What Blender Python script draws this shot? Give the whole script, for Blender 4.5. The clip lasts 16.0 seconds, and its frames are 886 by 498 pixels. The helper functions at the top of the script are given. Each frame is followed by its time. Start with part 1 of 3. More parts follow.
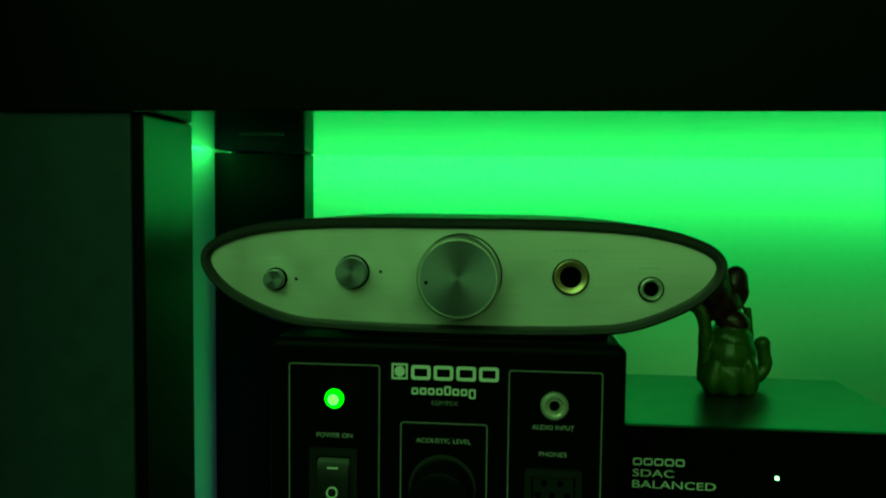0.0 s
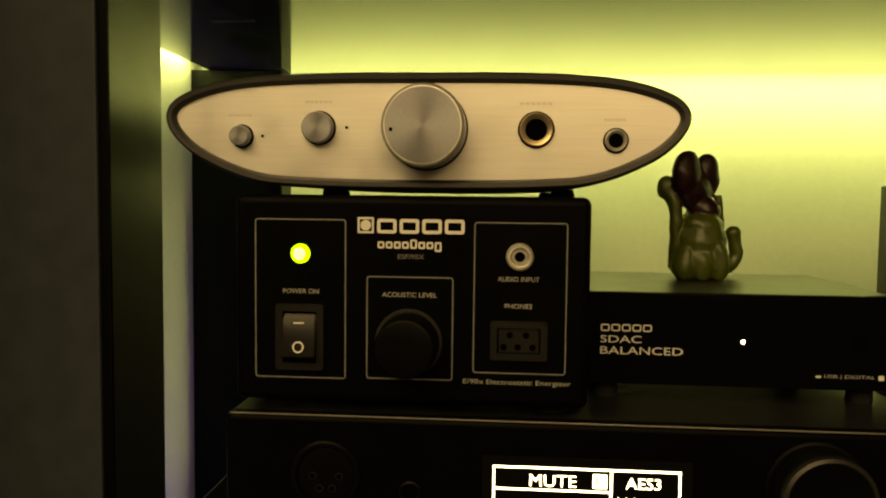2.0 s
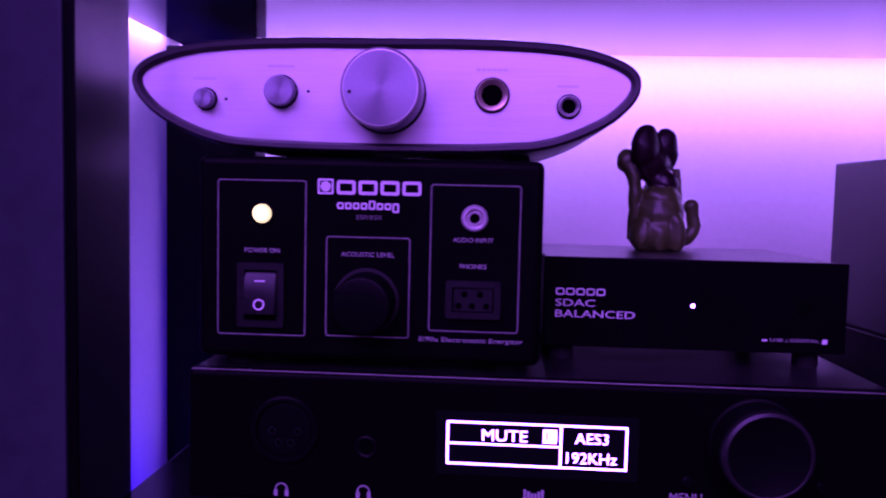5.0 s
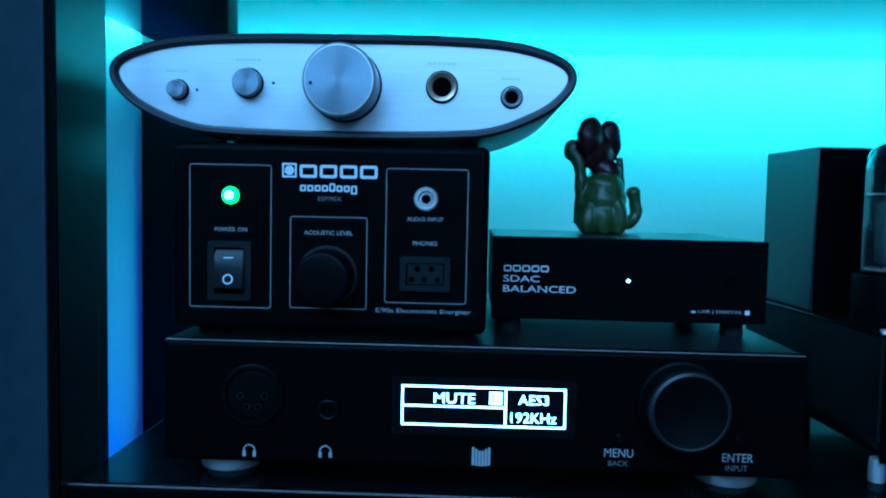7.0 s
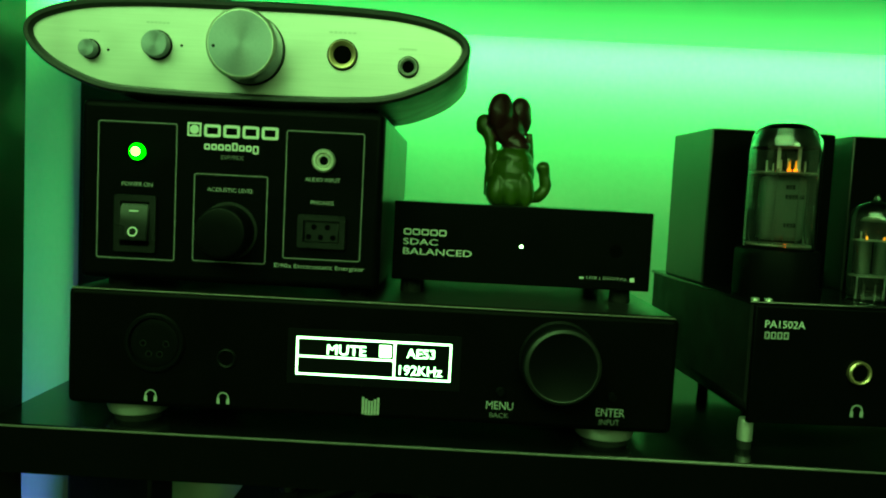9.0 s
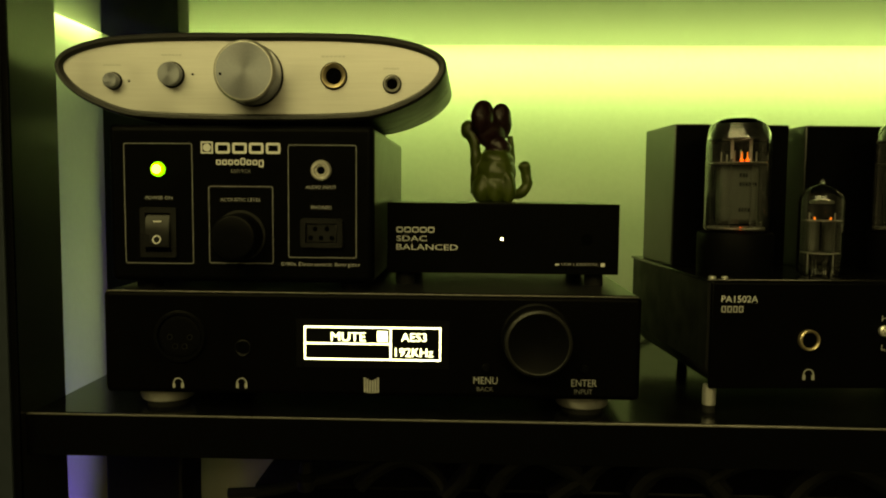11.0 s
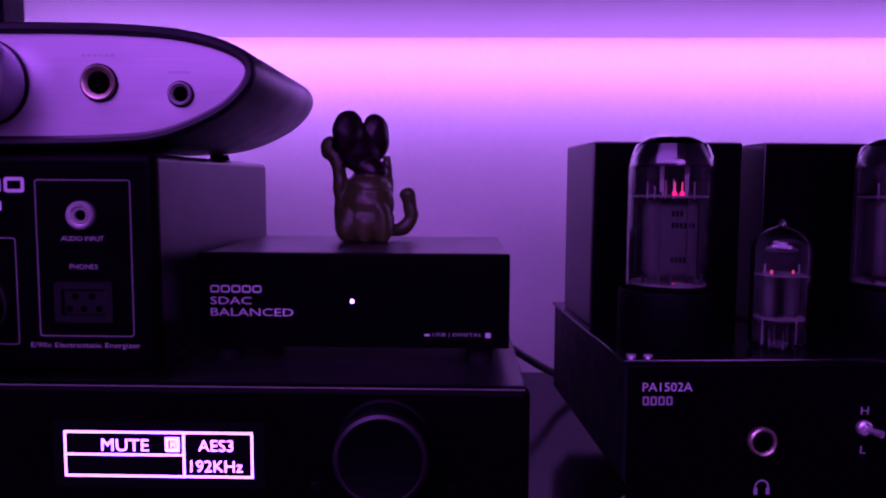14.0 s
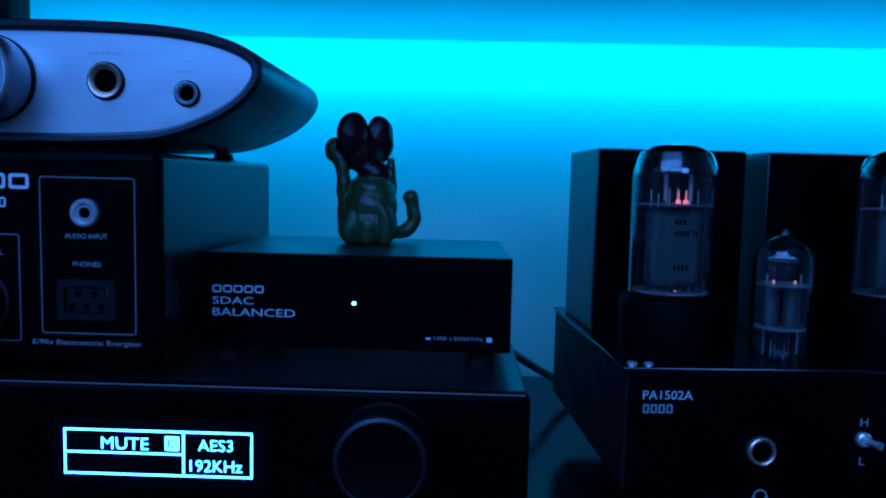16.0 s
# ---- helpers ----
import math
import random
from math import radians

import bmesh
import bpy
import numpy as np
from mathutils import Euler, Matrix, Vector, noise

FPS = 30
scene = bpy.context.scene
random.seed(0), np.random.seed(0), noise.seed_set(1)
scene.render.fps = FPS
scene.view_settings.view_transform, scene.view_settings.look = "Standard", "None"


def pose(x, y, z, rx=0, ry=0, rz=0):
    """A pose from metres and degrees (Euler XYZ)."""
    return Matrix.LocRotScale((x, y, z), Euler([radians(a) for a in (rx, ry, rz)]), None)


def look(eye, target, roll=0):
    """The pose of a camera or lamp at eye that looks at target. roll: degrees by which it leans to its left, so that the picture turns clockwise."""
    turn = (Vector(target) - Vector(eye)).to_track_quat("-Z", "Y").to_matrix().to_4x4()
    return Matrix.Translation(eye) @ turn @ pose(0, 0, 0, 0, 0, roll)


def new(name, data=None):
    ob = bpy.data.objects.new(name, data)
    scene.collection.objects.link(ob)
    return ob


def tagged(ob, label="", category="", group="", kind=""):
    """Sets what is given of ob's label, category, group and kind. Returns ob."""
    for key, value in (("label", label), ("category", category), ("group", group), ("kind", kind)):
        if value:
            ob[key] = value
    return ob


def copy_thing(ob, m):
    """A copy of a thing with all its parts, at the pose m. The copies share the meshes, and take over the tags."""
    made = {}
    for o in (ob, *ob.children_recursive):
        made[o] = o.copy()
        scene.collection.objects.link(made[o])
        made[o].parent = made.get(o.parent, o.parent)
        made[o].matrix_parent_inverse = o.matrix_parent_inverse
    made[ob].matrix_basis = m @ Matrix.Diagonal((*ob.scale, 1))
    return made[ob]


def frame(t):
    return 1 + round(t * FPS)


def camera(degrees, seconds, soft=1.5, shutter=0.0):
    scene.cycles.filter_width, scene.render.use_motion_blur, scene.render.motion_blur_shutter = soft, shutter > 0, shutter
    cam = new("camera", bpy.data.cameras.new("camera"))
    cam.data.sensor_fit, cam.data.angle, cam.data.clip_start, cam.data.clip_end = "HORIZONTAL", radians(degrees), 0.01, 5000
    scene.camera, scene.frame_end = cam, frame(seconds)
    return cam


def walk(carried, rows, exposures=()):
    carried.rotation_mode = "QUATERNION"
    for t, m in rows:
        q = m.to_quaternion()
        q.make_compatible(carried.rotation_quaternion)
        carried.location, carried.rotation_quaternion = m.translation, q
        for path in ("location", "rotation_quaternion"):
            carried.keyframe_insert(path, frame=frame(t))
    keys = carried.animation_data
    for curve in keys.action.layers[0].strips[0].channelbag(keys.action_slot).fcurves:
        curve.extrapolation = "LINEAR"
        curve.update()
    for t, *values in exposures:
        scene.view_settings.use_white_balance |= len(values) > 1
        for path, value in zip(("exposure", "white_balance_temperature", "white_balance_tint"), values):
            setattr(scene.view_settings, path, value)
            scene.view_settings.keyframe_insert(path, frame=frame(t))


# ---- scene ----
cam = camera(60.11, 16.0, soft=2.0, shutter=0.5)
PATH = [
    (0, (0.0526, -0.2254, 1.1794), (0.0173, 0.1723, 1.1554), 0.65),
    (0.5, (0.0536, -0.2239, 1.1666), (0.0195, 0.1739, 1.1427), 0.65),
    (1, (0.0564, -0.2214, 1.1464), (0.0242, 0.1766, 1.1216), 0.78),
    (1.5, (0.0594, -0.2238, 1.1403), (0.0278, 0.1741, 1.1149), 0.58),
    (2, (0.0611, -0.2276, 1.1360), (0.0300, 0.1704, 1.1115), 0.64),
    (2.5, (0.0597, -0.2299, 1.1366), (0.0312, 0.1683, 1.1116), 0.88),
    (3, (0.0600, -0.2306, 1.1341), (0.0309, 0.1675, 1.1090), 1.05),
    (3.5, (0.0608, -0.2316, 1.1345), (0.0322, 0.1666, 1.1108), 1.08),
    (4, (0.0601, -0.2298, 1.1326), (0.0332, 0.1685, 1.1073), 1.14),
    (4.5, (0.0632, -0.2321, 1.1292), (0.0377, 0.1663, 1.1036), 1.23),
    (5, (0.0715, -0.2344, 1.1259), (0.0463, 0.1639, 1.0995), 1.27),
    (5.2, (0.0762, -0.2340, 1.1273), (0.0526, 0.1644, 1.1015), 1.27),
    (7.3, (0.0834, -0.2596, 1.1192), (0.0706, 0.1394, 1.0942), 1.17),
    (7.5, (0.0861, -0.2608, 1.1210), (0.0742, 0.1383, 1.0961), 1.19),
    (8, (0.0906, -0.2632, 1.1184), (0.0831, 0.1355, 1.0869), 2.04),
    (8.5, (0.1038, -0.2710, 1.1158), (0.1030, 0.1278, 1.0839), 3.14),
    (8.7, (0.1078, -0.2688, 1.1108), (0.1049, 0.1301, 1.0807), 3.23),
    (10.8, (0.1255, -0.3072, 1.1148), (0.1135, 0.0916, 1.0869), 0.46),
    (11, (0.1255, -0.3058, 1.1126), (0.1119, 0.0927, 1.0819), 0.50),
    (11.5, (0.1228, -0.3080, 1.1159), (0.1107, 0.0907, 1.0856), 0.69),
    (12, (0.1263, -0.3069, 1.1156), (0.1147, 0.0919, 1.0863), 0.67),
    (12.5, (0.1452, -0.2904, 1.1195), (0.1382, 0.1084, 1.0889), 0.83),
    (13, (0.1645, -0.2531, 1.1267), (0.1581, 0.1455, 1.0942), 0.68),
    (13.5, (0.1732, -0.2297, 1.1244), (0.1654, 0.1689, 1.0916), 0.35),
    (14, (0.1742, -0.2166, 1.1301), (0.1654, 0.1817, 1.0950), 0.28),
    (14.5, (0.1780, -0.2130, 1.1305), (0.1698, 0.1854, 1.0957), 0.55),
    (15, (0.1750, -0.2121, 1.1305), (0.1654, 0.1863, 1.0954), 0.89),
    (15.5, (0.1741, -0.2151, 1.1292), (0.1656, 0.1833, 1.0939), 1.09),
    (16, (0.1730, -0.2167, 1.1312), (0.1646, 0.1816, 1.0963), 1.34),
]
# seconds, stops, kelvin, tint: exposure drifts; white balance stands in for the strip's colour cycle
EXPOSURES = [
    (0, -0.47, 90000, -142),
    (0.5, -0.60, 90000, -142),
    (1, -0.03, 90000, -130),
    (1.5, 0.43, 90000, -82),
    (2, 0.42, 90000, 8),
    (2.5, 0.26, 25700, 122),
    (3, -0.69, 12800, 362),
    (3.5, -0.66, 8900, 440),
    (4, -0.65, 8100, 415),
    (4.5, -0.48, 7300, 360),
    (5, -0.42, 6200, 285),
    (5.8, -0.15, 4200, 122),
    (6.6, 0.46, 3000, 2),
    (7.5, 0.78, 3200, -22),
    (8, 0.96, 3900, -82),
    (8.5, 1.02, 5600, -120),
    (9.3, 0.84, 90000, -130),
    (10.2, 0.84, 90000, -82),
    (11, 0.18, 90000, -22),
    (11.5, -0.40, 90000, 104),
    (12, -1.53, 15400, 350),
    (12.5, -1.37, 9400, 476),
    (13, -1.24, 8400, 476),
    (13.5, -1.03, 7700, 416),
    (14, -1.19, 6600, 315),
    (14.5, -1.11, 5300, 225),
    (15, -0.98, 3350, 84),
    (15.5, -0.90, 2950, 38),
    (16, -0.60, 2850, 18),
]
walk(cam, [(t, look(eye, target, roll)) for t, eye, target, roll in PATH], EXPOSURES)

# ---- light ----
LED_COLOUR = (0.62, 1.0, 0.60)
world = bpy.data.worlds.new("world")
world.use_nodes = True
world.node_tree.nodes["Background"].inputs[0].default_value = (0.5, 0.6, 1.0, 1)
world.node_tree.nodes["Background"].inputs[1].default_value = 0.004
scene.world = world

Z0 = 1.12          # height of the origin of the millimetre plan above the floor
MM = 0.001


def mm(x, y, z):
    return Vector((x * MM, y * MM, Z0 + z * MM))


def area_lamp(name, place, target, sx, sy, power, colour):
    data = bpy.data.lights.new(name, "AREA")
    data.shape, data.size, data.size_y, data.energy, data.color = "RECTANGLE", sx, sy, power, colour
    ob = new(name, data)
    ob.matrix_world = look(place, target)
    return ob


# the light strip behind the upper board, the blue lamp in the compartment below, the room's lamp and screen glow
area_lamp("strip_light", mm(270, 197.5, 94), mm(270, 198.5, 64), 0.72, 0.006, 0.56, LED_COLOUR)
area_lamp("side_strip_light", mm(-101.5, 100, 94), mm(-104, 100, 64), 0.14, 0.006, 0.065, LED_COLOUR)
lower = bpy.data.lights.new("lower_lamp", "SPOT")
lower.energy, lower.color, lower.shadow_soft_size = 4.0, (0.10, 0.07, 1.0), 0.015
lower.spot_size, lower.spot_blend = math.radians(48), 0.8
new("lower_lamp", lower).matrix_world = look(mm(-72, 100, -320), mm(-106, 100, -170))
area_lamp("room_lamp", (-0.35, -0.95, 2.0), (0.05, 0, 1.1), 1.4, 0.9, 10.8, (1.0, 0.965, 0.87))
area_lamp("desk_lamp", (0.55, -1.6, 1.75), (0.05, 0, 1.1), 0.6, 0.4, 3.5, (1.0, 0.91, 0.80))

# ---- materials ----


def mat(name, base, rough=0.5, metal=0.0, grain=0.0, scale=400.0, bump=0.0, stretch=(1, 1, 1), wear=0.0, coat=0.0, spec=0.5):
    """A painted or metal surface with grain, wear and fine relief."""
    m = bpy.data.materials.new(name)
    m.use_nodes = True
    nt = m.node_tree
    b = nt.nodes["Principled BSDF"]
    b.inputs["Base Color"].default_value = (*base, 1)
    b.inputs["Roughness"].default_value = rough
    b.inputs["Metallic"].default_value = metal
    b.inputs["Coat Weight"].default_value = coat
    b.inputs["Specular IOR Level"].default_value = spec
    if grain or bump or wear:
        co = nt.nodes.new("ShaderNodeNewGeometry")
        mp = nt.nodes.new("ShaderNodeMapping")
        mp.inputs["Scale"].default_value = stretch
        nt.links.new(co.outputs["Position"], mp.inputs["Vector"])
        n = nt.nodes.new("ShaderNodeTexNoise")
        n.inputs["Scale"].default_value = scale
        n.inputs["Detail"].default_value = 5
        nt.links.new(mp.outputs[0], n.inputs["Vector"])
        big = nt.nodes.new("ShaderNodeTexNoise")
        big.inputs["Scale"].default_value = scale * 0.06
        big.inputs["Detail"].default_value = 3
        nt.links.new(co.outputs["Position"], big.inputs["Vector"])
        if grain:
            r = nt.nodes.new("ShaderNodeMix")
            r.data_type = "RGBA"
            r.inputs[6].default_value = tuple(c * (1 - grain) for c in base) + (1,)
            r.inputs[7].default_value = tuple(min(1, c * (1 + grain)) for c in base) + (1,)
            nt.links.new(n.outputs["Fac"], r.inputs[0])
            nt.links.new(r.outputs[2], b.inputs["Base Color"])
        if wear:
            w = nt.nodes.new("ShaderNodeMapRange")
            w.inputs[1].default_value, w.inputs[2].default_value = 0.3, 0.7
            w.inputs[3].default_value, w.inputs[4].default_value = max(0, rough - wear), min(1, rough + wear)
            nt.links.new(big.outputs["Fac"], w.inputs[0])
            nt.links.new(w.outputs[0], b.inputs["Roughness"])
        if bump:
            bp = nt.nodes.new("ShaderNodeBump")
            bp.inputs["Strength"].default_value = bump
            bp.inputs["Distance"].default_value = 0.0004
            nt.links.new(n.outputs["Fac"], bp.inputs["Height"])
            nt.links.new(bp.outputs[0], b.inputs["Normal"])
    return m


def glow(name, colour, strength):
    m = bpy.data.materials.new(name)
    m.use_nodes = True
    b = m.node_tree.nodes["Principled BSDF"]
    b.inputs["Base Color"].default_value = (*colour, 1)
    b.inputs["Emission Color"].default_value = (*colour, 1)
    b.inputs["Emission Strength"].default_value = strength
    return m


def spun(name, base, rough):
    """Turned metal whose fine rings catch the light in two fans."""
    m = mat(name, base, rough, 1.0, grain=0.1, scale=900)
    b = m.node_tree.nodes["Principled BSDF"]
    b.inputs["Anisotropic"].default_value = 0.55
    t = m.node_tree.nodes.new("ShaderNodeTangent")
    t.direction_type, t.axis = "RADIAL", "Y"
    m.node_tree.links.new(t.outputs[0], b.inputs["Tangent"])
    return m


def glass(name, tint, rough=0.0):
    m = bpy.data.materials.new(name)
    m.use_nodes = True
    b = m.node_tree.nodes["Principled BSDF"]
    b.inputs["Base Color"].default_value = (*tint, 1)
    b.inputs["Transmission Weight"].default_value = 1
    b.inputs["Roughness"].default_value = rough
    b.inputs["IOR"].default_value = 1.45
    b.inputs["Specular IOR Level"].default_value = 0.25
    return m


PLASTER = mat("pale_plaster", (0.74, 0.71, 0.68), 0.85, grain=0.05, scale=260, bump=0.25, wear=0.08)
ROOM_PAINT = mat("room_paint", (0.35, 0.34, 0.33), 0.8, grain=0.05, scale=60, bump=0.1)
CARPET = mat("carpet", (0.06, 0.055, 0.05), 0.95, grain=0.3, scale=300, bump=0.6)
LAMINATE = mat("black_laminate", (0.0025, 0.0025, 0.003), 0.17, grain=0.3, scale=700, bump=0.02, wear=0.04, spec=0.55)
UNDERSIDE = mat("glossy_black_underside", (0.03, 0.03, 0.029), 0.1, grain=0.2, scale=900, wear=0.03, spec=0.75)
FASCIA = mat("matte_black_fascia", (0.0015, 0.0015, 0.0018), 0.5, grain=0.3, scale=300, bump=0.05, wear=0.05, spec=0.03)
POST_PAINT = mat("satin_black_paint", (0.008, 0.008, 0.009), 0.36, grain=0.3, scale=500, bump=0.02, wear=0.03, spec=1.0)
SIDE_PAINT = mat("dull_black_paint", (0.0016, 0.0016, 0.0018), 0.34, grain=0.3, scale=500, bump=0.02, wear=0.03, spec=0.1)
FRONT_PAINT = mat("dark_grey_front", (0.022, 0.028, 0.036), 0.6, grain=0.35, scale=120, bump=0.12, wear=0.1, spec=0.12)
# pale tone for the painted highlights along front edges, and for the board's seam
SHINE_AND_SEAM = mat("edge_shine_and_seam", (0.16, 0.15, 0.145), 0.35, 0.3, grain=0.4, scale=160, wear=0.1)
CASE = mat("black_case_paint", (0.005, 0.005, 0.0055), 0.48, grain=0.25, scale=1500, bump=0.12, wear=0.08, spec=0.18)
CASE_SATIN = mat("satin_black_case", (0.007, 0.007, 0.0075), 0.33, grain=0.25, scale=1500, bump=0.08, wear=0.015, spec=0.85)
PRINT_LINE = mat("thin_grey_print", (0.15, 0.15, 0.15), 0.6, grain=0.35, scale=2500)
PANEL = mat("black_panel", (0.0013, 0.0013, 0.0015), 0.42, grain=0.2, scale=1200, bump=0.05, wear=0.06, spec=0.03)
ANODISED = mat("black_anodised", (0.0014, 0.0013, 0.0014), 0.4, 0.0, grain=0.3, scale=1400, bump=0.05, stretch=(0.05, 1, 1), wear=0.06, spec=0.03)
SHELL = mat("charcoal_shell", (0.02, 0.0195, 0.021), 0.42, 0.2, grain=0.2, scale=1600, bump=0.05, wear=0.05)
RUBBER = mat("black_rubber", (0.011, 0.011, 0.011), 0.8, grain=0.2, scale=900, bump=0.2, spec=0.2)
PLASTIC = mat("black_plastic", (0.002, 0.002, 0.0023), 0.4, grain=0.2, scale=900, bump=0.04, wear=0.06, spec=0.06)
KNOB_RIM = mat("satin_knob_rim", (0.005, 0.005, 0.005), 0.45, 0.0, grain=0.2, scale=900, wear=0.06)
FAINT = mat("faint_print", (0.5, 0.5, 0.5), 0.6, grain=0.2, scale=2500)
ROCKER = mat("rocker_plastic", (0.010, 0.010, 0.0105), 0.3, grain=0.2, scale=900, wear=0.08, spec=0.25)
BRUSHED = mat("brushed_silver", (0.66, 0.65, 0.65), 0.42, 0.72, grain=0.10, scale=1500, bump=0.05, stretch=(0.03, 1, 1), wear=0.06)
KNOB_METAL = spun("turned_gunmetal", (0.30, 0.31, 0.35), 0.38)
CHROME = mat("chrome", (0.82, 0.80, 0.77), 0.34, 0.85, grain=0.15, scale=900, wear=0.1)
GOLD = mat("gold_plate", (0.58, 0.47, 0.33), 0.36, 0.9, grain=0.15, scale=900, wear=0.1)
STEEL = mat("satin_steel", (0.6, 0.59, 0.58), 0.45, 0.8, grain=0.15, scale=1200, wear=0.1)
VOID = mat("dark_bore", (0.0015, 0.0015, 0.0015), 0.9, spec=0.0)
PRINT = mat("grey_print", (0.30, 0.30, 0.30), 0.6, grain=0.25, scale=2500)
PRINT_DIM = mat("dim_print", (0.12, 0.12, 0.12), 0.6, grain=0.3, scale=2500)
PRINT_WHITE = mat("white_print", (0.6, 0.6, 0.6), 0.6, grain=0.12, scale=2500)
LED_GREEN = glow("green_led", (0.22, 1.0, 0.01), 1.8)
LED_CORE = glow("green_led_core", (0.72, 1.0, 0.30), 4.0)
LED_WHITE = glow("white_led", (1.0, 0.97, 0.95), 8.0)
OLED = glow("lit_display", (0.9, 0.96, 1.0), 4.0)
SCREEN = mat("display_glass", (0.003, 0.003, 0.0035), 0.35, spec=0.08)
HOT = glow("hot_filament", (1.0, 0.10, 0.04), 2.2)
HOT_DIM = glow("warm_filament", (1.0, 0.25, 0.08), 0.8)
BULB = glass("bulb_glass", (0.97, 0.98, 1.0))
MICA = mat("mica", (0.22, 0.21, 0.19), 0.5, grain=0.2, scale=900)
PLATE_GREY = mat("carbonised_plate", (0.085, 0.088, 0.078), 0.45, 0.2, grain=0.3, scale=900, wear=0.1)
GETTER = mat("getter_silver", (0.34, 0.33, 0.30), 0.34, 1.0, grain=0.1, scale=400)
GETTER_DARK = mat("getter_smoke", (0.006, 0.005, 0.006), 0.3, 0.0, grain=0.3, scale=500)
GLAZE_GREEN = mat("green_glaze", (0.05, 0.07, 0.012), 0.42, grain=0.45, scale=160, bump=0.2, wear=0.1, coat=0.05)
GLAZE_RED = mat("dark_red_glaze", (0.018, 0.004, 0.006), 0.42, grain=0.4, scale=160, bump=0.15, wear=0.1, coat=0.1, spec=0.3)
CABLE = mat("black_cable", (0.012, 0.012, 0.013), 0.5, grain=0.2, scale=900)
STRIP_BASE = mat("strip_base", (0.7, 0.7, 0.7), 0.6, grain=0.1, scale=900)

# ---- shape helpers (millimetre plan: x along the shelf, y into it, z up) ----


def thing(name, base, label, category, group="", kind="", turn=0):
    ob = new(name)
    ob.empty_display_size = 0.02
    ob.matrix_world = Matrix.Translation(mm(*base)) @ pose(0, 0, 0, 0, 0, turn)
    bpy.context.view_layer.update()
    return tagged(ob, label, category, group, kind)


def part(name, bm, material, parent=None, label="", smooth=True, local=False):
    """Links a bmesh in millimetres as one mesh object, under its thing or part. local: measured from the parent's own base."""
    me = bpy.data.meshes.new(name)
    # broad flat faces stay flat, so that rounded edges don't bend their shading
    bm.normal_update()
    round_faces = [not (max(abs(c) for c in f.normal) > 0.9999 and f.calc_area() > 4) for f in bm.faces]
    if not local:
        bmesh.ops.transform(bm, matrix=Matrix.Translation((0, 0, Z0)) @ Matrix.Scale(MM, 4), verts=bm.verts)
    else:
        bmesh.ops.transform(bm, matrix=Matrix.Scale(MM, 4), verts=bm.verts)
    bmesh.ops.recalc_face_normals(bm, faces=bm.faces)
    bm.to_mesh(me)
    bm.free()
    for m in (material if isinstance(material, (list, tuple)) else [material]):
        me.materials.append(m)
    ob = new(name, me)
    if smooth:
        me.polygons.foreach_set("use_smooth", [True] * len(me.polygons))
        me.set_sharp_from_angle(angle=radians(35))
        me.polygons.foreach_set("use_smooth", round_faces)
    if parent is not None:
        ob.parent = parent
        root = parent
        while root.parent is not None:
            root = root.parent
        if local:
            if parent is not root:
                ob.matrix_parent_inverse = Matrix.Identity(4)
        else:
            ob.matrix_parent_inverse = root.matrix_world.inverted() if parent is root else Matrix.Identity(4)
    if label:
        ob["label"] = label
    return ob


def block(x0, x1, y0, y1, z0, z1, r=0.0, seg=2, bm=None):
    own = bm is None
    bm = bmesh.new() if own else bm
    made = bmesh.ops.create_cube(bm, size=1)["verts"]
    for v in made:
        v.co = Vector(((x0 + x1) / 2 + v.co.x * (x1 - x0), (y0 + y1) / 2 + v.co.y * (y1 - y0), (z0 + z1) / 2 + v.co.z * (z1 - z0)))
    if r:
        edges = list({e for v in made for e in v.link_edges})
        bmesh.ops.bevel(bm, geom=edges, offset=r, segments=seg, affect="EDGES", profile=0.5)
    return bm


def turned(profile, place, axis="y", seg=40, bm=None, caps=True):
    """A solid of revolution: profile rows (radius, distance along the axis)."""
    bm = bmesh.new() if bm is None else bm
    px, py, pz = place
    rings = []
    for r, h in profile:
        ring = []
        for k in range(seg):
            a = 2 * math.pi * k / seg
            c, s = r * math.cos(a), r * math.sin(a)
            if axis == "y":
                co = (px + c, py + h, pz + s)
            elif axis == "z":
                co = (px + c, py + s, pz + h)
            else:
                co = (px + h, py + c, pz + s)
            ring.append(bm.verts.new(co))
        rings.append(ring)
    for a, b in zip(rings, rings[1:]):
        for k in range(seg):
            bm.faces.new((a[k], a[(k + 1) % seg], b[(k + 1) % seg], b[k]))
    if caps:
        if profile[0][0] > 0.01:
            bm.faces.new(rings[0])
        if profile[-1][0] > 0.01:
            bm.faces.new(rings[-1][::-1])
    return bm


def prism(outline, y0, y1, bm=None):
    """An outline of (x, z) pairs drawn out along y."""
    bm = bmesh.new() if bm is None else bm
    a = [bm.verts.new((x, y0, z)) for x, z in outline]
    b = [bm.verts.new((x, y1, z)) for x, z in outline]
    n = len(a)
    for k in range(n):
        bm.faces.new((a[k], a[(k + 1) % n], b[(k + 1) % n], b[k]))
    bm.faces.new(a)
    bm.faces.new(b[::-1])
    return bm


def rounded(x0, x1, z0, z1, r, seg=5):
    out = []
    for cx, cz, a0 in ((x1 - r, z1 - r, 0), (x0 + r, z1 - r, 90), (x0 + r, z0 + r, 180), (x1 - r, z0 + r, 270)):
        for k in range(seg + 1):
            a = radians(a0 + 90 * k / seg)
            out.append((cx + r * math.cos(a), cz + r * math.sin(a)))
    return out


